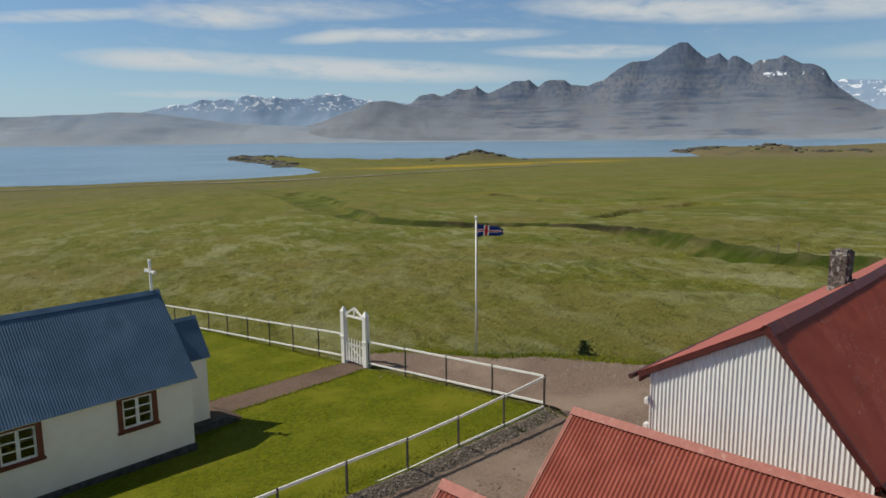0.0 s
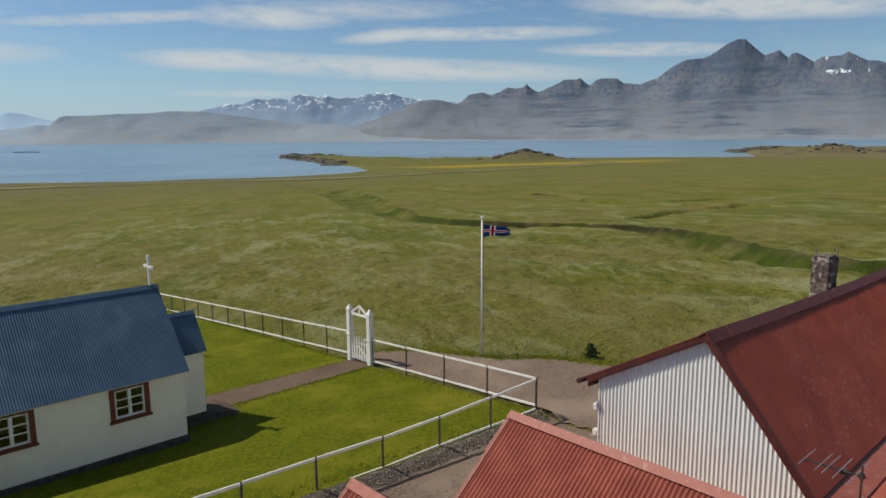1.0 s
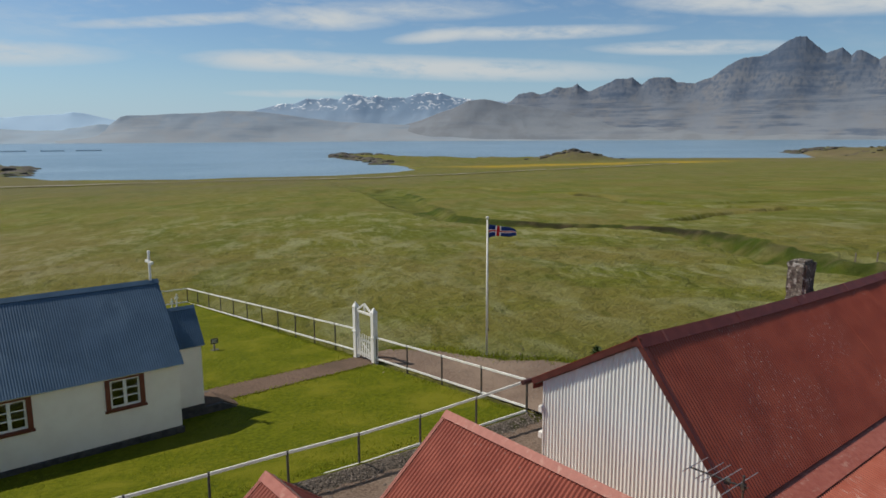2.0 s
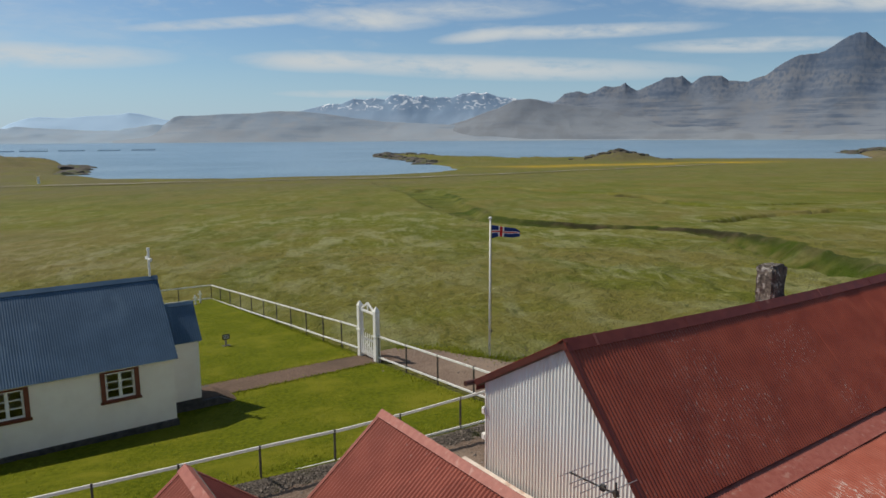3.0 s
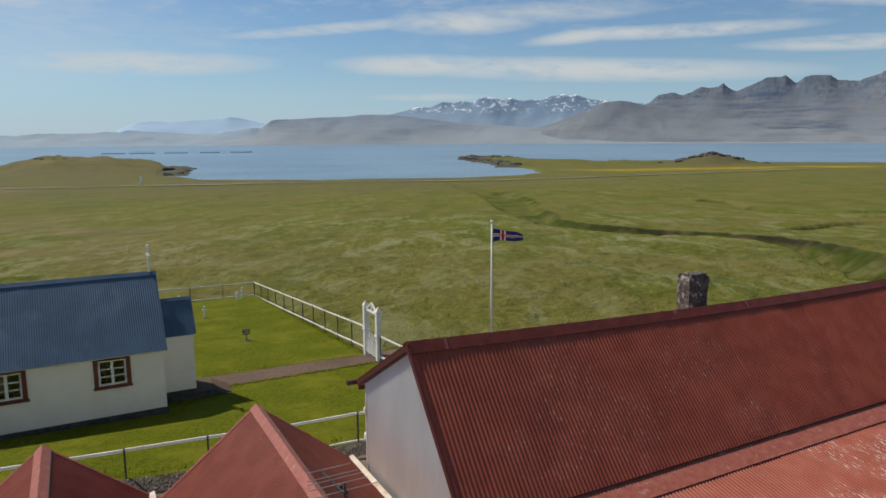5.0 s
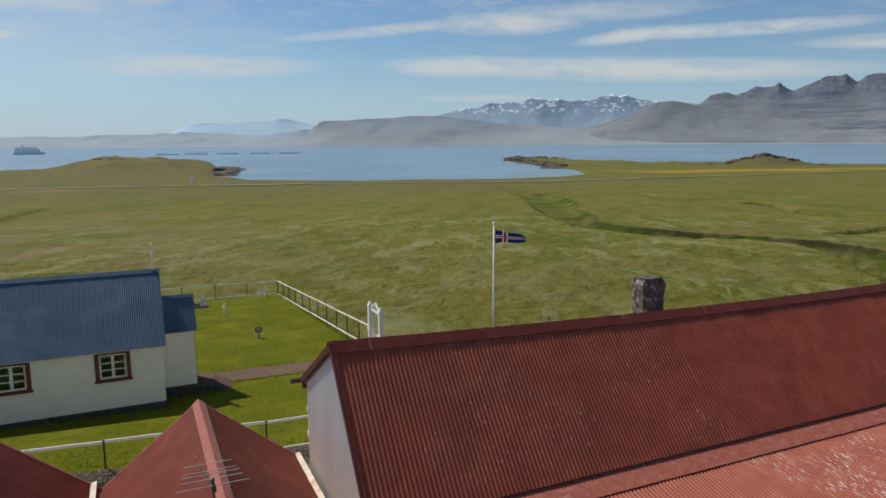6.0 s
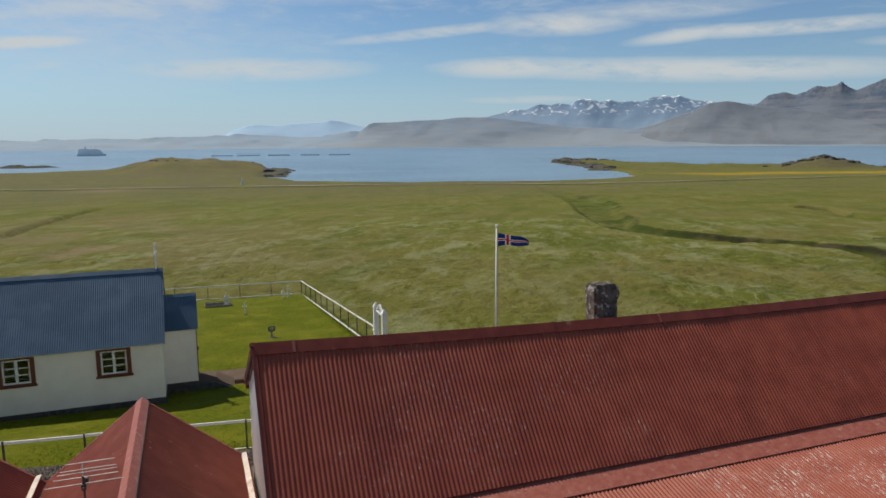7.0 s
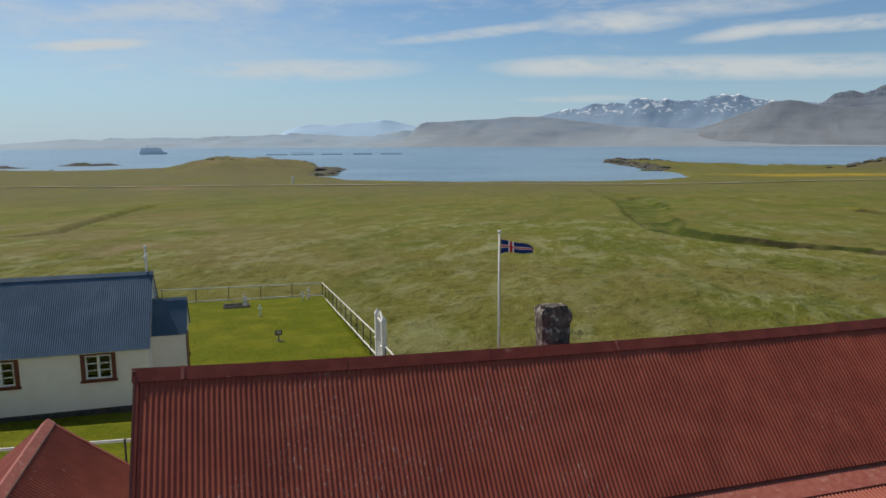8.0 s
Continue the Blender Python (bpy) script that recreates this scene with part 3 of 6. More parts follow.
def build_ground():
    az = np.concatenate([np.arange(-45, 100, 0.28), np.arange(100, 315, 3.5)]) * math.pi / 180
    r = np.concatenate([[0.01], np.geomspace(1.2, 35, 105), np.geomspace(35.3, 230, 330), np.geomspace(231, 1500, 210), np.geomspace(1540, 4900, 30)])
    A, R = np.meshgrid(az, r, indexing="ij")
    x, y = 8 + R * np.sin(A), 0 + R * np.cos(A)
    z, land, d, wild = land_height(x, y)
    verts = np.stack([x, y, z], -1).reshape(-1, 3)
    ob = mesh_object("ground", verts, grid_faces(len(az), len(r), wrap=True)[:, ::-1], FIELD, smooth=True)
    one = np.ones_like(x)
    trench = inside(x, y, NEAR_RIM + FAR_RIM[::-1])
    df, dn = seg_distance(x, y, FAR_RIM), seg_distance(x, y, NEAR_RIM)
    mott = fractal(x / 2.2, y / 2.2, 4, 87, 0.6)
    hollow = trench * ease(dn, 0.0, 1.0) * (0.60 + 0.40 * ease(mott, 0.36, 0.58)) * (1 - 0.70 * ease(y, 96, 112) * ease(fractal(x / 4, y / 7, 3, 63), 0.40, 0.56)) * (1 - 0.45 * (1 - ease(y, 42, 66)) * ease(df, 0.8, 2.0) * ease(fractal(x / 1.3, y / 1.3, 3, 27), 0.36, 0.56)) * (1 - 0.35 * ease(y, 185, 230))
    verge = np.exp(-((np.hypot(x - 24, y - 20) - 3) / 4.0) ** 2) * 0.10
    yard_line = seg_distance(x, y, [(b, a) for a, b in YARD_EDGE])
    verge = np.maximum(verge, 0.40 * (1 - ease(yard_line + 1.2 * (fractal(x / 1.5, y / 1.5, 2, 45) - 0.5), 0.9, 2.4)) * (x > 20))
    yellow = np.exp(-(((y - 0.35 * (430 - x) - 395) / 24) ** 2)) * ease(fractal(x / 40, y / 25, 3, 17), 0.32, 0.55) * ease(x, 330, 380) * (1 - ease(x, 560, 640)) * 0.95
    rocky = ease(-land, -14, -2) * ease(np.hypot(x, y), 300, 420) * ease(np.maximum(x - 395, 120 - x), -30, 10) + np.exp(-(((x - 575) / 45) ** 2 + ((y - 480) / 45) ** 2)) + 1.2 * np.exp(-(((x - 872) / 55) ** 2 + ((y - 285) / 45) ** 2)) + 0.8 * ease(x, 790, 870) * ease(fractal(x / 20, y / 20, 3, 13), 0.25, 0.55) + 0.75 * ease(-land, -7, -1) * ease(np.hypot(x, y), 300, 380) + 0.9 * np.exp(-(((x - 35) / 70) ** 2 + ((y - 742) / 45) ** 2)) * ease(fractal(x / 13, y / 13, 3, 29), 0.50, 0.60)
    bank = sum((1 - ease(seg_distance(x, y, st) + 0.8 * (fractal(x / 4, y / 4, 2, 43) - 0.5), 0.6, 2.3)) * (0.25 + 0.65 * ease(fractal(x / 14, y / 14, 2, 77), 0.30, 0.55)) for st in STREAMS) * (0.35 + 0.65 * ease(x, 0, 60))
    # raw peat shows under the far lip, painted darker for the bank's shade
    lip_dark = ease(fractal(x / 7, y / 7, 3, 37), 0.24, 0.48) * (0.35 + 0.65 * (1 - ease(np.abs(y - 62), 12, 30)))
    bank = bank + trench * (1 - ease(np.abs(df - 0.7), 0.2, 0.9)) * lip_dark * (1 - 0.6 * ease(y, 110, 150)) + 0.30 * trench * ease(df, 0.5, 2.0) * ease(fractal(x / 2, y / 2, 3, 57), 0.48, 0.66) * (1 - ease(y, 100, 130))
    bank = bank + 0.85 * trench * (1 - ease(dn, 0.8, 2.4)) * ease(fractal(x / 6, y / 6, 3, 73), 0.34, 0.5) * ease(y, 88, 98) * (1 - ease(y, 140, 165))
    bare = np.exp(-(((x + 28) / 16) ** 2 + ((y - 385) / 16) ** 2)) 
    bare = bare + 0.22 * trench * (y < 80) * ease(fractal(x / 1.6, y / 1.6, 3, 47), 0.50, 0.64)
    bare = bare + 0.55 * ease(fractal(x / 13, y / 26, 4, 55), 0.46, 0.60) * ease(-x, -40, 8) * ease(y, 55, 75) * (1 - ease(y, 130, 230))
    bare = bare + 0.75 * ease(fractal(x / 20, y / 30, 4, 19, 0.6), 0.42, 0.62) * np.exp(-(((x - 10) / 80) ** 2 + ((y - 760) / 110) ** 2)) + 0.8 * np.exp(-(((x + 4) / 10) ** 2 + ((y - 95) / 14) ** 2)) * ease(fractal(x / 5, y / 9, 3, 5), 0.3, 0.55)
    bare = bare + 0.42 * ease(x, 600, 760) * ease(fractal(x / 30, y / 30, 3, 91), 0.25, 0.55)
    heath = 0.6 * ease(x, 560, 720) + np.exp(-(((x - 10) / 95) ** 2 + ((y - 750) / 130) ** 2)) * 1.1 + 0.55 * ease(y, 190, 330) * (1 - ease(x, 150, 330)) + 0.35 * ease(np.hypot(x, y), 230, 420)
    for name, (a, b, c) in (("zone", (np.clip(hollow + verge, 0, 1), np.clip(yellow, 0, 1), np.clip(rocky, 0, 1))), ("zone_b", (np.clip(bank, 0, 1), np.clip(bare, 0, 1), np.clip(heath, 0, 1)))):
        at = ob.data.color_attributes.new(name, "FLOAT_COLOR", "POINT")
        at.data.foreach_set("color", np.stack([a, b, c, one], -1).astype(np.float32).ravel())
    return tagged(ob, "rough tussocky green meadow sloping down to the fjord", "ground", kind="structure")


ground = build_ground()


def strip(name, xs, lo, hi, nv, mat, lift, along="x", rag=0.0):
    """A sheet laid on the land between two edges; lo and hi give the cross coordinate for each of xs."""
    verts = []
    for u in xs:
        a, b = lo(u) + rag * (random.random() - 0.5), hi(u) + rag * (random.random() - 0.5)
        for j in range(nv):
            v = a + (b - a) * j / (nv - 1)
            verts.append((u, v) if along == "x" else (v, u))
    P = np.array(verts)
    z = base_height(P[:, 0], P[:, 1]) + lift
    return mesh_object(name, np.column_stack([P, z]), grid_faces(len(xs), nv), mat, smooth=True)


lawn = strip("lawn", np.arange(-16, 19.31, 0.3), lambda x: fence_y(x) - 0.1, lambda x: 46.6, 120, LAWN, 0.05)
tagged(lawn, "mown bright green grass of the fenced churchyard", "lawn", kind="structure")
path = strip("path", np.arange(11.3, 20.2, 0.15), lambda x: 22.2 + 0.03 * (x - 12), lambda x: 24.15, 14, PATH, 0.075, rag=0.10)
tagged(path, "brown gravel path from the gate to the church door", "path", kind="structure")
yard_near = strip("yard", np.arange(-16, 19.61, 0.3), lambda x: -12.0, lambda x: fence_y(x) - 0.55, 60, GRAVEL, 0.04, rag=0.12)
tagged(yard_near, "bare brown gravel yard between churchyard and house", "yard", kind="structure")
yard_far = strip("yard", np.arange(-12, 24.31, 0.18), lambda y: 19.55, lambda y: float(np.interp(y, [p[0] for p in YARD_EDGE], [p[1] for p in YARD_EDGE])), 26, GRAVEL, 0.055, along="y", rag=0.25)
tagged(yard_far, "bare brown gravel drive outside the churchyard gate", "yard", kind="structure")
kerb = strip("fence_kerb", np.arange(-16, 19.15, 0.2), lambda x: fence_y(x) - 0.85, lambda x: fence_y(x) - 0.035, 10, KERB, 0.045, rag=0.06)
tagged(kerb, "strip of loose grey gravel and weeds under the fence", "kerb", kind="structure")

road_x = np.arange(-330, 521, 5.0)
road_y = np.interp(road_x, [-330, -113, -39, 33, 90, 150, 182, 215, 260, 324, 414, 520], [500, 430, 408, 394, 375, 350, 333, 318, 314, 316, 318, 322])
edge = np.concatenate([np.column_stack([road_x, road_y - 2.2]), np.column_stack([road_x, road_y]), np.column_stack([road_x, road_y + 2.2])])
edge_z = land_height(edge[:, 0], edge[:, 1])[0] + 0.55
road = mesh_object("road", np.column_stack([edge, edge_z]).reshape(3, -1, 3).transpose(1, 0, 2).reshape(-1, 3), grid_faces(len(road_x), 3), ROAD, smooth=True)
tagged(road, "pale gravel coast road crossing the meadow", "road", kind="structure")

# the fjord
sr = np.geomspace(150, 4950, 60)
sa = np.linspace(0, 2 * math.pi, 181)[:-1]
SA, SR = np.meshgrid(sa, sr, indexing="ij")
sea = mesh_object("water", np.stack([SR * np.sin(SA), SR * np.cos(SA), 0 * SR + SEA_LEVEL], -1).reshape(-1, 3), grid_faces(len(sa), len(sr), wrap=True)[:, ::-1], SEA, smooth=True)
tagged(sea, "calm blue fjord water with fine ripples", "water", kind="structure")


def mountain_range(name, profile, r_shore, r_ridge, mat, label, gully=0.06, rough=0.02, foot=0.30, seed=1, hump=1.5, step=0.12, craggy=0.0, rows=60, terrace=0.0):
    """A range seen from the sea: azimuth and elevation of its crest, spread from the shore up to the ridge."""
    pa, pe = [p[0] for p in profile], [p[1] for p in profile]
    az = np.arange(pa[0], pa[-1] + 1e-6, step)
    crest = np.interp(az, pa, pe)
    top = np.tan(np.radians(crest)) * r_ridge + 9
    top = np.maximum(top * (1 + rough * (fractal(az * 2.2, az * 0 + 3.3, 4, seed) - 0.5)), SEA_LEVEL + 2)
    crag = np.abs(2 * fractal(az * 2.1, az * 0 + 8.8, 3, seed + 13) - 1)
    top = top - craggy * r_ridge * np.radians(0.22) * ease(crest, 2.4, 3.6) * crag
    u = np.concatenate([np.linspace(0, 1, rows), [1.04, 1.12]])
    A, U = np.meshgrid(np.radians(az), u, indexing="ij")
    ang = np.degrees(A)
    V = np.clip(U, 0, 1)
    # notches of the crest die out downhill: the slopes below follow a broad, smoothed mass
    reach = int(3.2 / step)
    kernel = np.hanning(2 * reach + 1)
    broad = np.convolve(np.pad(top, reach, mode="edge"), kernel / kernel.sum(), "valid")
    narrow = int(1.5 / step)
    kernel = np.hanning(2 * narrow + 1)
    mid = np.convolve(np.pad(top, narrow, mode="edge"), kernel / kernel.sum(), "valid")
    k1, k2 = ease(V, 0.50, 0.90), ease(V, 0.86, 1.0)
    H = broad[:, None] * (1 - k1) + (mid[:, None] * (1 - k2) + top[:, None] * k2) * k1 - SEA_LEVEL
    shape = np.where(U <= 1, foot * U + (1 - foot) * V ** hump, 1 - 2.2 * (U - 1))
    # spurs and gullies that wander and fade out downhill into smooth scree
    wx = ang * 0.55 + 1.3 * fractal(ang * 0.35, U * 2.5, 3, seed + 7)
    spur = 1 - np.abs(2 * fractal(wx, U * 1.8, 2, seed + 5) - 1)
    rill = 1 - np.abs(2 * fractal(wx * 2.7 + 1.5 * fractal(ang * 0.9, U * 6, 2, seed + 15), U * 4.5, 3, seed + 9) - 1)
    high = ease(V, 0.25, 0.75) * (1 - ease(V, 0.9, 1.0))
    cut = gully * (1 - spur) * np.sin(np.pi * V) + gully * 0.30 * (1 - rill) * high
    z = SEA_LEVEL - 2 + H * shape * (1 - cut * 1.5)
    # the lava flows weather into ledges and risers
    flow = z / 37.0 + 2.2 * fractal(ang * 0.4, U * 2.5, 4, seed + 25)
    z = z + terrace * np.sin(2 * np.pi * flow) * ease(V, 0.15, 0.5) * (1 - ease(V, 0.93, 1.0)) * (0.3 + 1.4 * fractal(ang * 1.3, U * 5, 3, seed + 29))
    rr = r_shore + (r_ridge - r_shore) * U + 70 * (fractal(ang * 0.35, U * 1.5, 2, seed + 2) - 0.5) * np.sin(np.pi * V)
    verts = np.stack([7 + rr * np.sin(A), -4 + rr * np.cos(A), z], -1).reshape(-1, 3)
    ob = mesh_object(name, verts, grid_faces(len(az), len(u))[:, ::-1], mat, smooth=True)
    return tagged(ob, label, "mountain", kind="structure")


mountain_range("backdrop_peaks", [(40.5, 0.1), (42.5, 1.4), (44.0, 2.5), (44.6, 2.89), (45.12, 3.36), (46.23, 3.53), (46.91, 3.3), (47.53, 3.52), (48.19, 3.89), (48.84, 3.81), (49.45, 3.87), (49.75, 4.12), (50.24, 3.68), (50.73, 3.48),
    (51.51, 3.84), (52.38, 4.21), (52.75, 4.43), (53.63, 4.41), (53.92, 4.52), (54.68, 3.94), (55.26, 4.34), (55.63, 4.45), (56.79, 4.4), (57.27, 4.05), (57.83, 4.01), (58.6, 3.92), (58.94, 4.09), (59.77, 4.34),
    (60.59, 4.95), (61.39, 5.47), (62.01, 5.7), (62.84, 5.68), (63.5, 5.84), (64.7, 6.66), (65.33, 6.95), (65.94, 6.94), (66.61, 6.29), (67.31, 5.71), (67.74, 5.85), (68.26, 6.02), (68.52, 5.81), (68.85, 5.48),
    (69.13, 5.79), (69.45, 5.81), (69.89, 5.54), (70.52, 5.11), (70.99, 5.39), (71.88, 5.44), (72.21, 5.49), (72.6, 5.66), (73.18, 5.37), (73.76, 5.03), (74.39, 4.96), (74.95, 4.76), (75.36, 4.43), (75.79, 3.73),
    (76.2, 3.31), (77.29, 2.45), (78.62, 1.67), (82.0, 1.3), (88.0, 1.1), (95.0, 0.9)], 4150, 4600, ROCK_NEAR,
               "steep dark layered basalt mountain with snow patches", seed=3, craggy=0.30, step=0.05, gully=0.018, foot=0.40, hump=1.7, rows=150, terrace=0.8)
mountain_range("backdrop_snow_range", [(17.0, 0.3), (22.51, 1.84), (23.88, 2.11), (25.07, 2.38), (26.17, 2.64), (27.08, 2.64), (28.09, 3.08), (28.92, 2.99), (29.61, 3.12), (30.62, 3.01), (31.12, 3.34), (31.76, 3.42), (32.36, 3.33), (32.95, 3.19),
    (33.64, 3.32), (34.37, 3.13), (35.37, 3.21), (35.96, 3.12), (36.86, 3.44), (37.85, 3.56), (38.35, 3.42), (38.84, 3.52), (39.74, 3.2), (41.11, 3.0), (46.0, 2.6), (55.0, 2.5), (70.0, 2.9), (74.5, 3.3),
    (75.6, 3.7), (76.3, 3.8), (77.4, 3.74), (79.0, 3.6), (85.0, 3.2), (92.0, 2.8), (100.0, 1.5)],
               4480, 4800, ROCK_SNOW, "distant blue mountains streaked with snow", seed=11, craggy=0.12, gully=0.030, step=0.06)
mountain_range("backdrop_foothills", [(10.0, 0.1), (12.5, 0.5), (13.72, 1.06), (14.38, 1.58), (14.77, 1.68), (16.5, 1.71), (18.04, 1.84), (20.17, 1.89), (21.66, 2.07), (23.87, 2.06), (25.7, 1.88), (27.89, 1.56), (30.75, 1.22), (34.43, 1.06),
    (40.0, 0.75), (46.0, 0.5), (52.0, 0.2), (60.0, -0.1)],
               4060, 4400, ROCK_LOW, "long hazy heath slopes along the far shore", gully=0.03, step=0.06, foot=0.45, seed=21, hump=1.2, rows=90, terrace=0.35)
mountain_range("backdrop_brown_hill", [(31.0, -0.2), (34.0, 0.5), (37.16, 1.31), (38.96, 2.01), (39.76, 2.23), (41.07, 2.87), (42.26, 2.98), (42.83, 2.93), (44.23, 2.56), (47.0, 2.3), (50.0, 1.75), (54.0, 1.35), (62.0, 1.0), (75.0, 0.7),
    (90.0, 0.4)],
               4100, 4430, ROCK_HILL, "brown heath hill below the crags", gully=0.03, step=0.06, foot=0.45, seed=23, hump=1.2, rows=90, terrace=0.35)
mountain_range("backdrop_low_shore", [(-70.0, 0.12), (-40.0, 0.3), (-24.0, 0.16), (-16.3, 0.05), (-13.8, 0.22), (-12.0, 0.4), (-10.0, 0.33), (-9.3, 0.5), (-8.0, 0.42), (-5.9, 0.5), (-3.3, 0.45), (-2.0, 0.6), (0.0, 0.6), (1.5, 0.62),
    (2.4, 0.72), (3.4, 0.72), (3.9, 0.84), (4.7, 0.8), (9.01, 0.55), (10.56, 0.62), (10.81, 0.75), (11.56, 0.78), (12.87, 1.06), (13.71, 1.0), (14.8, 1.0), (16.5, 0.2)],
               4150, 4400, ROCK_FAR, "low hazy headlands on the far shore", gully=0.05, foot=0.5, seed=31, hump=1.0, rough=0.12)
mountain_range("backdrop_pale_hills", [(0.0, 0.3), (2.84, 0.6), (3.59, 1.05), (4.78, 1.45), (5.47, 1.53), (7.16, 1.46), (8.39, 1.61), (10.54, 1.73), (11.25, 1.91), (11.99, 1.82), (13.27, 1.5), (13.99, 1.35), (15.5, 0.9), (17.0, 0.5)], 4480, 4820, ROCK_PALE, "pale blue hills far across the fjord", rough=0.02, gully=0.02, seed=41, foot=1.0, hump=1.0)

# ---- part helpers ----
def thing(name, x, y, z, label, category, group=""):
    ob = new(name)
    ob.location = (x, y, z)
    ob.empty_display_size = 0.2
    return tagged(ob, label, category, group)


def part(name, bm, mat, parent, label="", smooth=False):
    """Links a bmesh, given in world metres, as one mesh under parent."""
    me = bpy.data.meshes.new(name)
    bm.normal_update()
    bm.to_mesh(me)
    bm.free()
    me.materials.append(mat)
    if smooth:
        me.polygons.foreach_set("use_smooth", [True] * len(me.polygons))
    ob = new(name, me)
    if parent is not None:
        base = Vector((0, 0, 0))
        up = parent
        while up is not None:
            base += up.location
            up = up.parent
        me.transform(Matrix.Translation(-base))
        ob.parent = parent
    if label:
        ob["label"] = label
    return ob


def add_box(bm, lo, hi, turn=None, bevel=0.0):
    made = bmesh.ops.create_cube(bm, size=1)["verts"]
    c = [(a + b) / 2 for a, b in zip(lo, hi)]
    s = [b - a for a, b in zip(lo, hi)]
    bmesh.ops.scale(bm, vec=s, verts=made)
    if bevel:
        edges = list({e for v in made for e in v.link_edges})
        made = bmesh.ops.bevel(bm, geom=edges, offset=bevel, segments=2, affect="EDGES")["verts"]
    if turn is not None:
        bmesh.ops.transform(bm, matrix=turn, verts=made)
    bmesh.ops.translate(bm, vec=c, verts=made)
    return made


def box(lo, hi, bevel=0.0, turn=None):
    bm = bmesh.new()
    add_box(bm, lo, hi, turn, bevel)
    return bm


def add_rod(bm, a, b, r0, r1=None, sides=10):
    a, b = Vector(a), Vector(b)
    q = (b - a).to_track_quat("Z", "Y").to_matrix().to_4x4()
    m = Matrix.Translation((a + b) / 2) @ q
    bmesh.ops.create_cone(bm, cap_ends=True, segments=sides, radius1=r0, radius2=r0 if r1 is None else r1, depth=(b - a).length, matrix=m)


def rod(a, b, r0, r1=None, sides=10):
    bm = bmesh.new()
    add_rod(bm, a, b, r0, r1, sides)
    return bm


def beam(a, b, width, height, bevel=0.006):
    """A board from a to b, width across and height upright."""
    a, b = Vector(a), Vector(b)
    d = (b - a)
    x = d.normalized()
    y = Vector((0, 0, 1)).cross(x).normalized()
    z = x.cross(y)
    turn = Matrix((x, y, z)).transposed().to_4x4()
    bm = bmesh.new()
    add_box(bm, (-d.length / 2, -width / 2, -height / 2), (d.length / 2, width / 2, height / 2), None, bevel)
    bmesh.ops.transform(bm, matrix=Matrix.Translation((a + b) / 2) @ turn, verts=bm.verts)
    return bm


def prism(points, normal, depth):
    """A flat outline pushed along normal."""
    bm = bmesh.new()
    f = bm.faces.new([bm.verts.new(p) for p in points])
    got = bmesh.ops.extrude_face_region(bm, geom=[f])
    bmesh.ops.translate(bm, vec=Vector(normal) * depth, verts=[g for g in got["geom"] if isinstance(g, bmesh.types.BMVert)])
    bmesh.ops.recalc_face_normals(bm, faces=bm.faces)
    return bm


def corrugated(corner, across, width, down, length, pitch=0.076, amp=0.009, cut=None, rows=5, wave=6, uneven=0.004, seed=0):
    """A sheet of corrugated iron: waves run down the slope. cut(u) gives the (start, end) along down for each u across."""
    corner, across, down = Vector(corner), Vector(across).normalized(), Vector(down).normalized()
    normal = across.cross(down)
    if normal.z < -0.01:
        normal = -normal
    n = max(2, int(width / pitch * wave))
    rnd = random.Random(seed)
    lift = [uneven * rnd.uniform(-1, 1) for _ in range(int(n / (wave * 9)) + 2)]
    verts, faces = [], []
    for i in range(n + 1):
        u = width * i / n
        a, b = cut(u) if cut else (0.0, length)
        h = amp * math.cos(2 * math.pi * u / pitch)
        sag = lift[int(i / (wave * 9))]
        for j in range(rows):
            v = a + (b - a) * j / (rows - 1)
            verts.append(corner + across * u + down * v + normal * (h + sag * (0.4 + 0.6 * math.sin(j * 1.7 + i // (wave * 9)))))
    for i in range(n):
        for j in range(rows - 1):
            k = i * rows + j
            faces.append((k, k + 1, k + rows + 1, k + rows))
    bm = bmesh.new()
    vs = [bm.verts.new(v) for v in verts]
    for f in faces:
        bm.faces.new([vs[k] for k in f])
    bmesh.ops.recalc_face_normals(bm, faces=bm.faces)
    return bm


def slab(a, b, c, d, thick):
    """A board roof deck: four corners and the thickness below them."""
    n = (Vector(b) - Vector(a)).cross(Vector(d) - Vector(a)).normalized()
    if n.z > 0:
        n = -n
    return prism([a, b, c, d], n, thick)


def pierced_wall(xs, zs, y, thick):
    """One wall along x with an opening in every second bay of its middle row."""
    bm = bmesh.new()
    v = {(i, k): bm.verts.new((x, y, z)) for i, x in enumerate(xs) for k, z in enumerate(zs)}
    faces = []
    for i in range(len(xs) - 1):
        for k in range(len(zs) - 1):
            if not (i % 2 == 1 and k == 1):
                faces.append(bm.faces.new((v[i, k], v[i + 1, k], v[i + 1, k + 1], v[i, k + 1])))
    got = bmesh.ops.extrude_face_region(bm, geom=faces)
    bmesh.ops.translate(bm, vec=(0, thick, 0), verts=[g for g in got["geom"] if isinstance(g, bmesh.types.BMVert)])
    bmesh.ops.recalc_face_normals(bm, faces=bm.faces)
    return bm


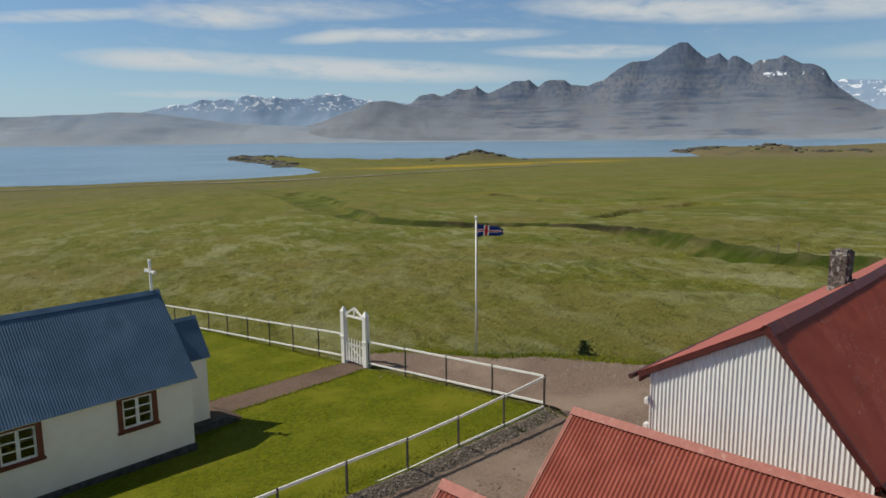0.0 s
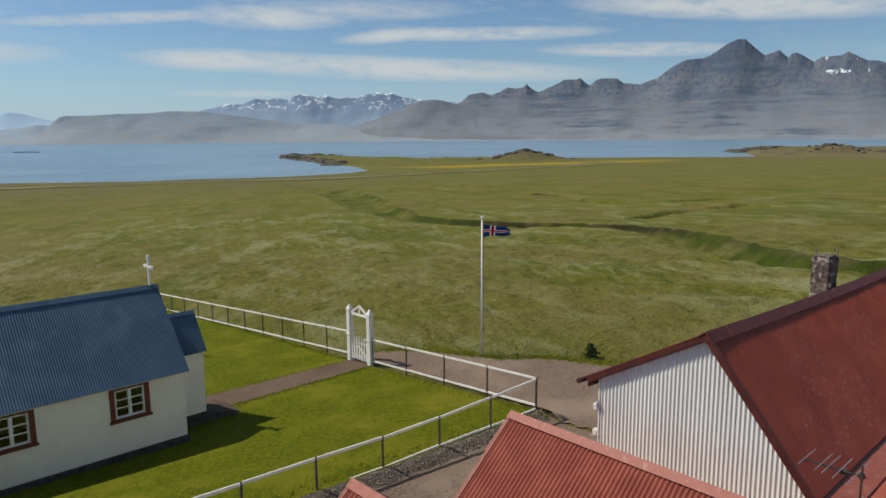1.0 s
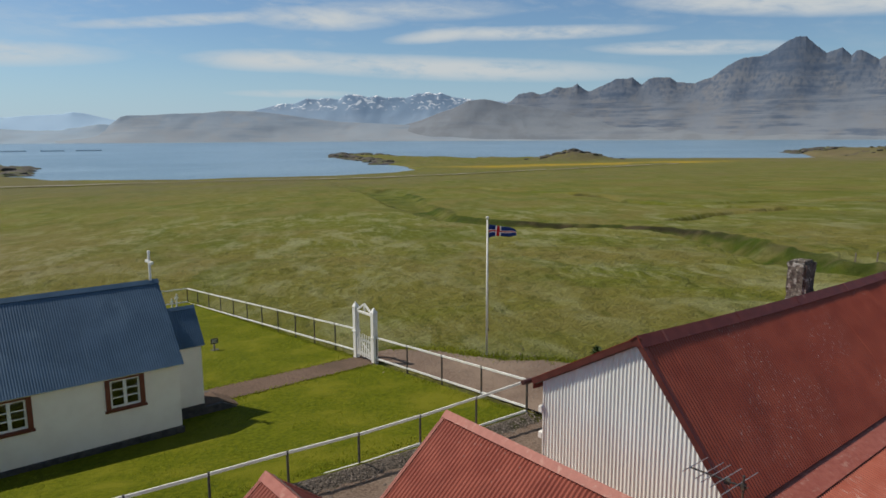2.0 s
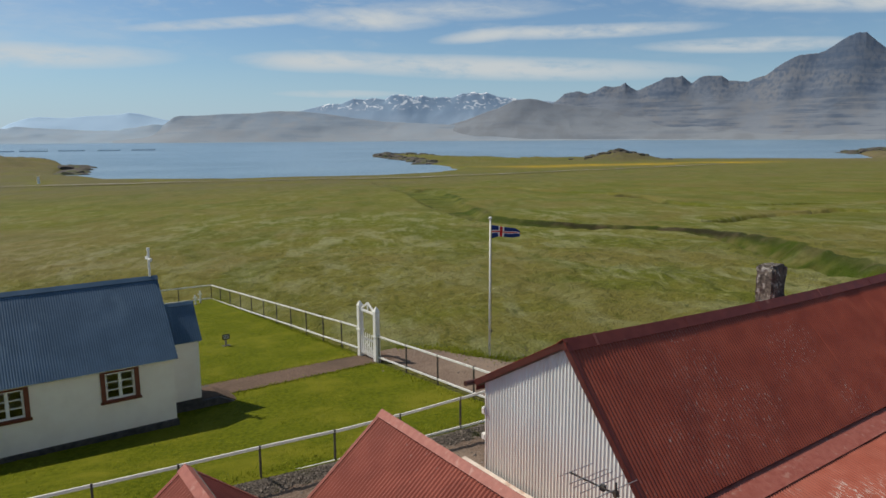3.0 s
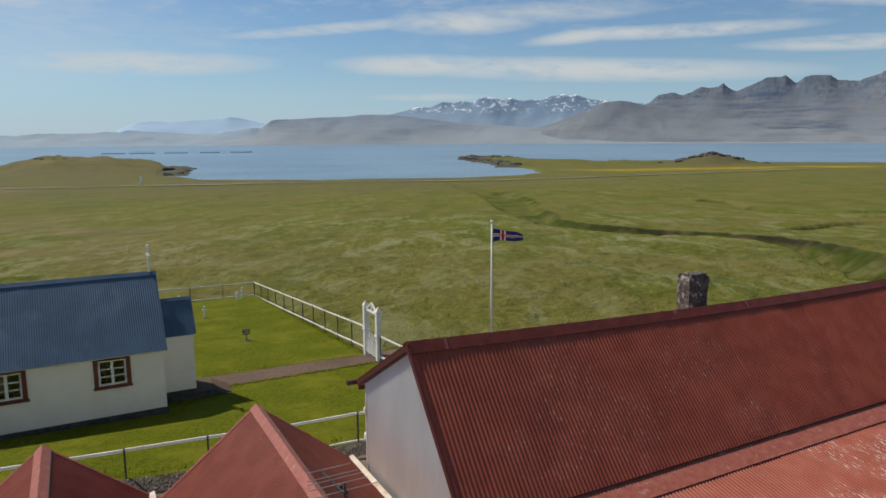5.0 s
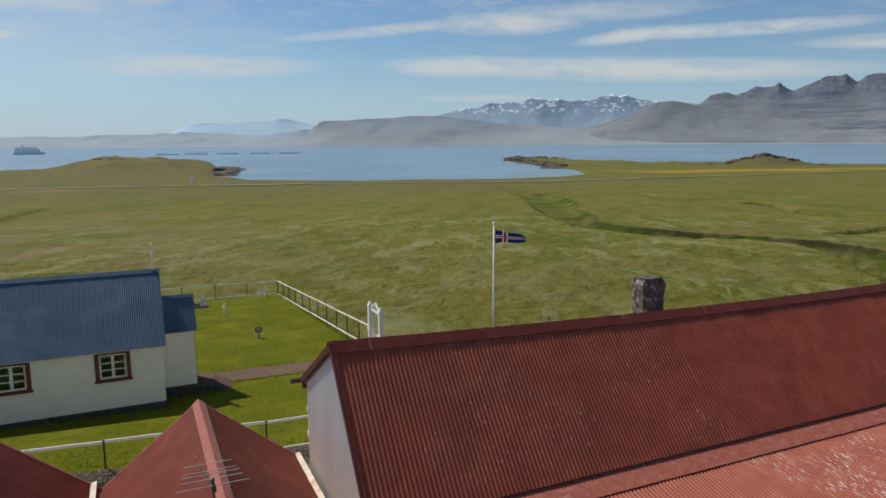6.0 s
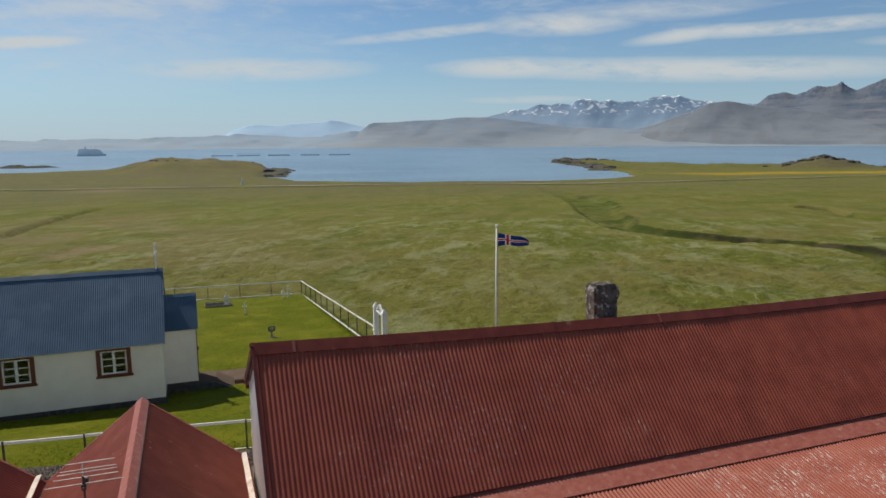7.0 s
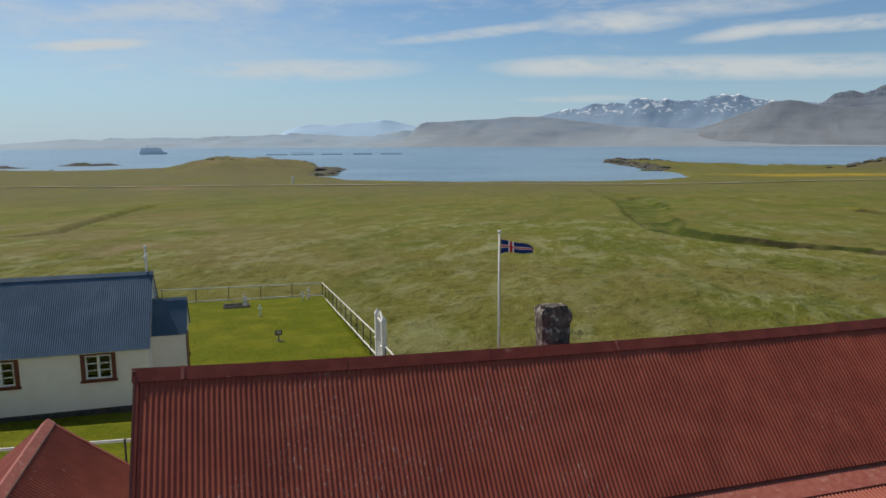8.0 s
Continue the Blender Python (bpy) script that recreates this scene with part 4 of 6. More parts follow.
# ---- the church ----
def build_church():
    x0, x1, y0, y1 = 0.4, 9.68, 19.92, 24.0
    ridge_y, ridge_z, eave_z = 21.96, 4.08, 1.66
    wall_z, foot = 1.78, -0.60
    church = thing("church", 5.0, 21.96, -1.0, "small cream plastered church with blue corrugated iron roof", "church")
    # long wall to the house, with its window openings
    openings = [(1.02, 2.18), (4.21, 5.37), (7.39, 8.55)]
    wz0, wz1 = 0.50, 1.54
    bm = pierced_wall([x0] + [v for o in openings for v in o] + [x1], [foot, wz0, wz1, wall_z], y0, 0.22)
    part("wall", bm, PLASTER, church)
    part("wall", box((x0, y1 - 0.22, foot), (x1, y1, wall_z)), PLASTER, church)
    for xa in (x0, x1 - 0.22):
        pts = [(xa, y0 + 0.22, foot), (xa, y1 - 0.22, foot), (xa, y1 - 0.22, wall_z), (xa, ridge_y, ridge_z - 0.16), (xa, y0 + 0.22, wall_z)]
        part("gable_wall", prism(pts, (1, 0, 0), 0.22), PLASTER, church)
    part("floor", box((x0 + 0.2, y0 + 0.2, foot), (x1 - 0.2, y1 - 0.2, foot + 0.12)), DARK, church)
    # rough stone footing
    rnd = random.Random(5)
    footing = part("plinth", box((x0, y0 + 0.02, -1.4), (x1 + 0.03, y0 + 0.305, foot - 0.03)), PLINTH, church, "dark rough stone footing")
    x = x0 - 0.05
    while x < x1:
        w = rnd.uniform(0.35, 0.7)
        part("stone", box((x, y0 - 0.05 - rnd.uniform(0, 0.05), -1.35), (min(x + w - 0.015, x1 + 0.05), y0 + 0.018, foot - 0.004), 0.02), PLINTH, footing)
        x += w
    part("plinth", box((x0 + 0.01, y0 + 0.31, -1.4), (x1 + 0.04, y1 + 0.04, foot - 0.004)), PLINTH, church)
    # roof
    over, gx0, gx1 = 0.20, x0 - 0.16, x1 + 0.08
    for side in (-1, 1):
        ey = ridge_y + side * (ridge_y - y0 + over)
        slope = (ridge_z - eave_z) / (ridge_y - y0 + 0.17)
        ez = ridge_z - slope * (ridge_y - y0 + over)
        part("roof_deck", slab((gx0, ridge_y, ridge_z - 0.04), (gx1, ridge_y, ridge_z - 0.04), (gx1, ey, ez - 0.04), (gx0, ey, ez - 0.04), 0.07), WHITE, church)
        down = Vector((0, ey - ridge_y, ez - ridge_z))
        part("roof_sheet", corrugated((gx0 - 0.03, ridge_y, ridge_z), (1, 0, 0), gx1 - gx0 + 0.06, down, down.length + 0.05, 0.076, 0.0050, seed=side + 4), BLUE, church, "blue painted corrugated iron")
        part("barge_board", beam((gx1 + 0.01, ridge_y, ridge_z - 0.055), (gx1 + 0.01, ey, ez - 0.055), 0.03, 0.08), BLUE, church)
        cap = slab((gx0 - 0.05, ridge_y + side * 0.004, ridge_z + 0.035), (gx1 + 0.05, ridge_y + side * 0.004, ridge_z + 0.035), (gx1 + 0.05, ridge_y + side * 0.13, ridge_z - 0.10), (gx0 - 0.05, ridge_y + side * 0.13, ridge_z - 0.10), 0.012)
        part("ridge_cap", cap, BLUE, church)
    # vestibule towards the gate
    a0, a1, ay0, ay1, az, ar = x1 + 0.005, 10.90, 21.18, 22.76, 1.80, 2.96
    am = (ay0 + ay1) / 2
    part("vestibule_wall", box((a0, ay0, -0.52), (a1, ay0 + 0.15, az)), PLASTER, church)
    part("vestibule_wall", box((a0, ay1 - 0.15, -0.52), (a1, ay1, az)), PLASTER, church)
    pts = [(a1 - 0.14, ay0 + 0.152, -0.52), (a1 - 0.14, ay1 - 0.152, -0.52), (a1 - 0.14, ay1 - 0.152, az), (a1 - 0.14, am, ar - 0.14), (a1 - 0.14, ay0 + 0.152, az)]
    part("vestibule_gable", prism(pts, (1, 0, 0), 0.14), PLASTER, church)
    part("vestibule_footing", box((a0, ay0 - 0.02, -1.4), (a1 + 0.02, ay1 + 0.02, -0.524)), PLINTH, church)
    door = part("door", box((a1 - 0.01, am - 0.45, -0.5), (a1 + 0.035, am + 0.45, 1.5)), CASING, church, "red-brown church door")
    part("handle", box((a1 + 0.035, am + 0.34, 0.45), (a1 + 0.08, am + 0.37, 0.58)), STEEL, door)
    for side in (-1, 1):
        ey, sl = am + side * 0.90, (ar - 1.76) / 0.86
        ez = ar - sl * 0.90
        part("vestibule_deck", slab((a0, am, ar - 0.035), (a1 + 0.06, am, ar - 0.035), (a1 + 0.06, ey, ez - 0.035), (a0, ey, ez - 0.035), 0.05), WHITE, church)
        down = Vector((0, ey - am, ez - ar))
        part("vestibule_sheet", corrugated((a0 + 0.01, am, ar), (1, 0, 0), a1 + 0.09 - a0, down, down.length + 0.03, 0.076, 0.0050, seed=side + 9), BLUE, church)
        part("ridge_cap", slab((a0 + 0.005, am + side * 0.003, ar + 0.03), (a1 + 0.1, am + side * 0.003, ar + 0.03), (a1 + 0.1, am + side * 0.10, ar - 0.085), (a0 + 0.005, am + side * 0.10, ar - 0.085), 0.01), BLUE, church)
    # cross on the gable
    cx, cy = x1 - 0.12, ridge_y
    bm = bmesh.new()
    add_box(bm, (cx - 0.035, cy - 0.035, ridge_z - 0.05), (cx + 0.035, cy + 0.035, 5.10), None, 0.006)
    add_box(bm, (cx - 0.031, cy - 0.30, 4.70), (cx + 0.031, cy + 0.30, 4.77), None, 0.006)
    for p in ((0, -0.30, 4.735), (0, 0.30, 4.735), (0, 0, 5.08)):
        add_box(bm, (cx - 0.045, cy + p[1] - 0.055, p[2] - 0.055), (cx + 0.045, cy + p[1] + 0.055, p[2] + 0.055), None, 0.015)
    part("cross", bm, WHITE, church, "white wooden gable cross")
    # windows
    for a, b in openings:
        win = part("window", _casing(a, b, wz0, wz1, y0), CASING, church, "two-leaf window in red-brown casing")
        part("sill", box((a - 0.05, y0 - 0.09, wz0 - 0.075), (b + 0.05, y0 + 0.02, wz0 - 0.004), 0.008), CASING, win)
        ia, ib, z0, z1 = a + 0.13, b - 0.13, wz0 + 0.03, wz1 - 0.10
        bm = bmesh.new()
        t, y = 0.065, y0 + 0.02
        add_box(bm, (ia, y, z0), (ia + t, y + 0.05, z1)), add_box(bm, (ib - t, y, z0), (ib, y + 0.05, z1))
        add_box(bm, (ia + t, y, z0), (ib - t, y + 0.05, z0 + t)), add_box(bm, (ia + t, y, z1 - t), (ib - t, y + 0.05, z1))
        mid = (ia + ib) / 2
        add_box(bm, (mid - 0.05, y - 0.008, z0 + t), (mid + 0.05, y + 0.05, z1 - t))
        part("window_frame", bm, WHITE, win)
        for s0, s1 in ((ia + t, mid - 0.05), (mid + 0.05, ib - t)):
            for k in (1, 2):
                zz = z0 + t + (z1 - z0 - 2 * t) * k / 3
                part("glazing_bar", box((s0, y + 0.006, zz - 0.019), (s1, y + 0.04, zz + 0.019)), WHITE, win)
            for k in range(3):
                h = (z1 - z0 - 2 * t) / 3
                pane = part("pane", box((s0 + 0.002, y + 0.02, z0 + t + h * k + 0.021), (s1 - 0.002, y + 0.026, z0 + t + h * (k + 1) - 0.021)), GLASS, win)
                pane.visible_shadow = False
    return church


def _casing(a, b, z0, z1, y):
    bm = bmesh.new()
    add_box(bm, (a - 0.01, y - 0.05, z0), (a + 0.13, y + 0.10, z1), None, 0.006)
    add_box(bm, (b - 0.13, y - 0.05, z0), (b + 0.01, y + 0.10, z1), None, 0.006)
    add_box(bm, (a + 0.132, y - 0.046, z1 - 0.10), (b - 0.132, y + 0.10, z1), None, 0.006)
    add_box(bm, (a + 0.132, y - 0.046, z0), (b - 0.132, y + 0.10, z0 + 0.03), None, 0.004)
    return bm


build_church()

# low landing at the church door
steps = thing("entrance_steps", 11.4, 21.97, -1.0, "worn low concrete landing with sloping side walls at the church door", "steps")
part("landing", prism([(10.93, 21.356, -1.35), (12.35, 21.356, -1.35), (12.35, 21.356, -1.02), (11.62, 21.356, -0.66), (10.93, 21.356, -0.66)], (0, 1, 0), 1.228), PATH, steps)
# cheeks get a dark material that holds the shade on the landing's sides
for ya in (21.18, 22.585):
    part("cheek_wall", prism([(10.93, ya, -1.35), (12.25, ya, -1.35), (12.25, ya, -1.03), (11.58, ya, -0.675), (10.93, ya, -0.675)], (0, 1, 0), 0.175), PLINTH, steps)


# ---- the farmhouse ----
def build_house():
    gx, ex = 11.84, 36.0
    ry, rz = 3.52, 5.68
    fy, fz = 5.80, 4.47      # far eave
    ny, nz = 1.74, 3.60      # near eave
    house = thing("farmhouse", 22.0, 3.5, -0.5, "long farmhouse with dark red iron roof and white iron walls", "house")
    # gable of white corrugated iron
    wy0, wy1 = ny + 0.05, 5.56

    def top(y):
        return rz - 0.13 - (rz - nz) / (ry - ny) * (ry - y) if y < ry else rz - 0.13 - (rz - fz) / (fy - ry) * (y - ry)

    pts = [(gx + 0.03, wy0, -0.9), (gx + 0.03, wy1, -0.9), (gx + 0.03, wy1, top(wy1)), (gx + 0.03, ry, top(ry)), (gx + 0.03, wy0, top(wy0))]
    part("gable_wall", prism(pts, (1, 0, 0), 0.2), WOOD, house)
    part("gable_cladding", corrugated((gx, wy1, 6.0), (0, -1, 0), wy1 - wy0, (0, 0, -1), 6, 0.076, 0.0105, lambda u: (6.0 - top(wy1 - u), 6.8), rows=4, uneven=0.003), IRON_WHITE, house, "white painted corrugated iron")
    part("corner_board", box((gx - 0.02, wy1 - 0.005, -0.9), (gx + 0.12, wy1 + 0.03, top(wy1) + 0.02), 0.004), WHITE, house)
    part("side_wall", box((gx + 0.24, wy1 - 0.2, -0.9), (ex, wy1, fz + 0.1)), IRON_WHITE, house)
    part("side_wall", box((gx + 0.24, wy0, -0.9), (ex, wy0 + 0.2, nz - 0.06)), IRON_WHITE, house)
    part("end_wall", box((ex - 0.2, wy0 + 0.21, -0.9), (ex, wy1 - 0.21, nz)), IRON_WHITE, house)
    ox = gx - 0.07
    for name, y, z, k in (("near", ny, nz, 1), ("far", fy, fz, 2)):
        part("roof_deck", slab((ox + 0.02, ry, rz - 0.035), (ex + 0.1, ry, rz - 0.035), (ex + 0.1, y, z - 0.035), (ox + 0.02, y, z - 0.035), 0.08), WOOD, house)
        down = Vector((0, y - ry, z - rz))
        # darker copy of the red on the near slope, sunlit copy on the far one
        part("roof_sheet", corrugated((ox, ry, rz), (1, 0, 0), ex + 0.12 - ox, down, down.length + 0.07, 0.076, 0.0072, seed=k, uneven=0.006, rows=7), RED_SHADE_SIDE if k == 1 else RED_SUN_SIDE, house, "red painted corrugated iron, chipped")
        board = beam((ox - 0.012, ry, rz - 0.052), (ox - 0.012, y, z - 0.052), 0.03, 0.11)
        part("barge_board", board, RED_BOARD, house, "dark red barge board")
        edge = beam((ox + 0.012, ry, rz + 0.012), (ox + 0.012, y, z + 0.012), 0.085, 0.016)
        part("verge_flashing", edge, RED_TRIM, house)
        s = 1 if k == 2 else -1
        cap = slab((ox - 0.05, ry + s * 0.004, rz + 0.045), (ex + 0.1, ry + s * 0.004, rz + 0.045), (ex + 0.1, ry + s * 0.13, rz + 0.045 - 0.142 * (1.15 if k == 1 else 0.62)), (ox - 0.05, ry + s * 0.13, rz + 0.045 - 0.142 * (1.15 if k == 1 else 0.62)), 0.012)
        part("ridge_cap", cap, RED_TRIM, house, "dark red ridge capping")
    part("eave_board", box((ox + 0.03, ny - 0.012, nz - 0.16), (ex, ny + 0.02, nz - 0.02)), RED_TRIM, house)
    for k in range(10):
        jx = ox + 0.62 + 2.42 * k
        part("cap_joint", prism([(jx, ry - 0.006, rz + 0.052), (jx + 0.05, ry - 0.006, rz + 0.052), (jx + 0.05, ry - 0.132, rz + 0.052 - 0.164), (jx, ry - 0.132, rz + 0.052 - 0.164)], (0, 0, 1), 0.006), RED_CAP if k % 3 == 0 else RED_TRIM, house)
    part("apex_block", box((ox - 0.034, ry - 0.07, rz - 0.14), (ox - 0.004, ry + 0.07, rz + 0.02), 0.004), RED_BOARD, house)
    part("fascia_board", box((ox, fy - 0.03, fz - 0.19), (ex, fy - 0.003, fz - 0.03)), RED_TRIM, house)
    part("gutter", rod((ox - 0.20, fy + 0.07, fz - 0.05), (ex, fy + 0.07, fz - 0.09), 0.05, sides=12), GUTTER, house)
    for z in (3.82, 3.31):
        part("wall_insulator", box((gx - 0.02, wy1 + 0.032, z), (gx + 0.09, wy1 + 0.15, z + 0.14), 0.02), WHITE, house)
    # chimney
    bm = bmesh.new()
    add_box(bm, (18.42, 3.84, 4.90), (18.98, 4.27, 6.17), None, 0.05)
    bmesh.ops.subdivide_edges(bm, edges=bm.edges[:], cuts=7, use_grid_fill=True)
    rnd = random.Random(8)
    for v in bm.verts:
        n = noise.noise(v.co * 4.1) * 0.045 + noise.noise(v.co * 13) * 0.030
        v.co += Vector((v.co.x - 18.70, v.co.y - 4.05, 0)).normalized() * n
        if v.co.z > 6.05:
            v.co.z += 0.03 * rnd.uniform(-1, 0.6)
    stack = part("chimney", bm, CHIMNEY, house, "crumbling lichen-spotted concrete chimney", smooth=False)
    part("chimney_rim", _ring(18.70, 4.05, 0.17, 0.13, 6.08, 6.17), CHIMNEY, stack)
    part("chimney_flashing", box((18.36, 3.785, 5.20), (19.05, 3.83, 5.42)), CHIMNEY, house)
    return house


def _ring(x, y, r1, r0, z0, z1):
    bm = bmesh.new()
    n = 14
    rows = []
    for r, z in ((r1, z0), (r1, z1), (r0, z1), (r0, z0)):
        rows.append([bm.verts.new((x + r * math.cos(6.2832 * i / n), y + r * math.sin(6.2832 * i / n), z)) for i in range(n)])
    for a, b in zip(rows, rows[1:] + rows[:1]):
        for i in range(n):
            bm.faces.new((a[i], a[(i + 1) % n], b[(i + 1) % n], b[i]))
    bmesh.ops.recalc_face_normals(bm, faces=bm.faces)
    return bm


def sag_ridge(house, gx, ry, ny, fy):
    """The old ridge stands high at the gable and sinks along its length, as the far eave does."""
    for ob in house.children:
        if ob.type != "MESH" or ob.name.startswith("chimney"):
            continue
        bm = bmesh.new()
        bm.from_mesh(ob.data)
        bm.transform(Matrix.Translation(house.location))
        if len(bm.verts) < 400:
            for cut in (13.5, 15.5, 17.5, 19.5, 21.5, 24.0, 27.0):
                bmesh.ops.bisect_plane(bm, geom=bm.verts[:] + bm.edges[:] + bm.faces[:], plane_co=(cut, 0, 0), plane_no=(1, 0, 0))
        for v in bm.verts:
            k = (v.co.y - ny) / (ry - ny) if v.co.y < ry else (fy - v.co.y) / (fy - ry)
            d = v.co.x - gx
            k = min(max(k, 0.0), 1.0)
            v.co.z += k * (0.10 - 0.045 * d + 0.0017 * d * d if d < 13.2 else -0.198)
            if v.co.y > ry and v.co.z > 3.0:
                v.co.z -= (1 - k) * 0.036 * max(d, 0.0)
        bm.transform(Matrix.Translation(-house.location))
        bm.to_mesh(ob.data)
        bm.free()


sag_ridge(build_house(), 11.8, 3.52, 1.74, 5.80)


def build_lean_to():
    """The lower roof that leans on the farmhouse."""
    top_y, top_z, low_y, low_z = 1.72, 3.43, -4.6, 1.9
    x0, x1 = 11.95, 35.5
    lean = thing("lean_to", 23.0, -1.5, -0.5, "lower wing with lighter red chipped iron roof", "house wing")
    part("roof_deck", slab((x0, top_y, top_z - 0.05), (x1, top_y, top_z - 0.05), (x1, low_y, low_z - 0.05), (x0, low_y, low_z - 0.05), 0.08), WOOD, lean)
    down = Vector((0, low_y - top_y, low_z - top_z))
    part("roof_sheet", corrugated((x0 - 0.03, top_y, top_z), (1, 0, 0), x1 - x0 + 0.06, down, down.length, 0.076, 0.0085, seed=31, uneven=0.006), RED_OLD, lean, "lighter red corrugated iron with bare flakes")
    part("apron_flashing", prism([(x0 - 0.05, 1.75, 3.50), (x1, 1.75, 3.50), (x1, 1.33, 3.352), (x0 - 0.05, 1.33, 3.352)], (0, 0, 1), 0.012), RED_CAP, lean, "worn pale red flashing strip")
    part("wall", box((x0 + 0.1, low_y + 0.2, -0.9), (x1 - 0.1, low_y + 0.4, low_z - 0.1)), IRON_WHITE, lean)
    part("wall", box((x0 + 0.1, low_y + 0.41, -0.9), (x0 + 0.3, top_y - 0.05, low_z - 0.1)), IRON_WHITE, lean)
    return lean


build_lean_to()


def build_wing(rx, half_l, half_r, rz, y_end, name_label):
    """A gabled wing whose ridge runs towards the churchyard."""
    slope = 0.80
    y0 = -3.2
    wing = thing("house_wing", rx, 2.0, -0.5, name_label, "house wing", "gabled wings")
    for s, half, k in ((-1, half_l, 1), (1, half_r, 2)):
        ex, ez = rx + s * half, rz - slope * half
        part("roof_deck", slab((rx, y_end - 0.03, rz - 0.04), (rx, y0, rz - 0.04), (ex, y0, ez - 0.04), (ex, y_end - 0.03, ez - 0.04), 0.06), WOOD, wing)
        down = Vector((ex - rx, 0, ez - rz))
        part("roof_sheet", corrugated((rx, y_end, rz), (0, -1, 0), y_end - y0, down, down.length, 0.076, 0.0125, seed=k + int(rx * 3), uneven=0.005), RED_WING, wing, "rust red corrugated iron")
        part("barge_board", beam((rx, y_end + 0.015, rz - 0.06), (ex, y_end + 0.015, ez - 0.06), 0.03, 0.13), RED_CAP, wing)
        part("verge_flashing", beam((rx, y_end - 0.02, rz + 0.010), (ex, y_end - 0.02, ez + 0.010), 0.05, 0.014), RED_WING, wing)
        cap = slab((rx + s * 0.003, y_end + 0.02, rz + 0.05), (rx + s * 0.003, y0, rz + 0.05), (rx + s * 0.115, y0, rz + 0.05 - 0.100), (rx + s * 0.115, y_end + 0.02, rz + 0.05 - 0.100), 0.012)
        part("ridge_cap", cap, RED_CAP, wing, "worn pale red ridge capping")
        # dark rod stands in for the shadow under the cap's right edge
        if s > 0:
            part("cap_edge", rod((rx + 0.117, y_end, rz - 0.050), (rx + 0.117, y0, rz - 0.050), 0.008, sides=6), PLINTH, wing)
    pts = [(rx - half_l + 0.1, y_end - 0.3, -0.9), (rx + half_r - 0.1, y_end - 0.3, -0.9), (rx + half_r - 0.1, y_end - 0.3, rz - slope * half_r), (rx, y_end - 0.3, rz - 0.12), (rx - half_l + 0.1, y_end - 0.3, rz - slope * half_l)]
    part("gable_wall", prism(pts, (0, 1, 0), 0.2), IRON_WHITE, wing)
    ex, ez = rx + half_r, rz - slope * half_r
    part("valley_flashing", prism([(ex - 0.15, y_end + 0.04, ez + 0.105), (ex - 0.15, y0, ez + 0.105), (ex - 0.05, y0, ez + 0.13), (ex - 0.05, y_end + 0.04, ez + 0.13)], (0, 0, 1), 0.02), FLASH, wing, "pale weathered valley flashing")
    return wing


build_wing(9.88, 1.72, 1.90, 4.22, 6.05, "gabled wing with rust red corrugated iron roof beside white gable")
build_wing(6.50, 1.70, 1.64, 4.18, 6.05, "gabled wing with rust red corrugated iron roof beside a like wing")
build_wing(3.10, 1.70, 1.68, 4.18, 6.05, "outer gabled wing with rust red corrugated iron roof")


# ---- aerial on the wing's ridge ----
def build_aerial():
    ax, ay, az = 9.62, 0.60, 5.17
    aerial = thing("tv_aerial", ax, ay, 4.0, "thin metal television aerial on a roof mast", "aerial")
    part("mast", rod((ax, ay, 3.9), (ax, ay, 5.30), 0.013), STEEL, aerial)
    part("boom", beam((ax, ay - 0.05, az), (ax - 0.09, ay + 0.60, az + 0.03), 0.016, 0.016, 0.0), STEEL, aerial)
    for dy, half in ((0.04, 0.40), (0.20, 0.34), (0.32, 0.32), (0.40, 0.30), (0.58, 0.27)):
        part("rod", rod((ax - half, ay + dy, az + 0.02 + 0.04 * dy), (ax + half, ay + dy, az + 0.02 + 0.04 * dy), 0.006, sides=6), ALU, aerial)
    part("junction_box", box((ax - 0.025, ay + 0.15, az - 0.04), (ax + 0.025, ay + 0.22, az + 0.03), 0.006), STEEL, aerial)
    part("clamp", box((ax - 0.025, ay - 0.025, az - 0.035), (ax + 0.025, ay + 0.025, az + 0.035), 0.004), STEEL, aerial)


build_aerial()


# ---- churchyard fence ----
def ground_at(x, y):
    return float(base_height(np.array([x]), np.array([y]))[0])


def top_near(x):
    """Height of the top rail along the house's side, which climbs away from the corner."""
    return float(np.interp(-x, [-19.15, -16.7, -14.4, -12.1, -9.9, -7.85, -6.0, 10.0], [0.66, 0.70, 0.75, 0.86, 1.03, 1.16, 1.29, 2.45]))


def build_fence(name, pts, tops, label, drops=None):
    """White top and bottom rails on thin dark posts; pts are the post feet in plan."""
    fence = thing(name, pts[0][0], pts[0][1], tops[0] - 1.1, label, "fence", "churchyard fence")
    rnd = random.Random(len(pts))
    drops = drops or [0.98] * len(pts)
    for (x, y), z, drop in zip(pts, tops, drops):
        g = ground_at(x, y)
        part("post", box((x - 0.025, y - 0.025, min(g, z - drop) - 0.25), (x + 0.025, y + 0.025, z + 0.06)), STEEL, fence)
    for i in range(len(pts) - 1):
        (xa, ya), (xb, yb) = pts[i], pts[i + 1]
        za, zb = tops[i] + rnd.uniform(-0.008, 0.008), tops[i + 1] + rnd.uniform(-0.008, 0.008)
        part("top_rail", beam((xa, ya, za), (xb, yb, zb), 0.045, 0.078), WHITE, fence)
        part("bottom_rail", beam((xa, ya, za - drops[i]), (xb, yb, zb - drops[i + 1]), 0.045, 0.078), WHITE, fence)
    return fence


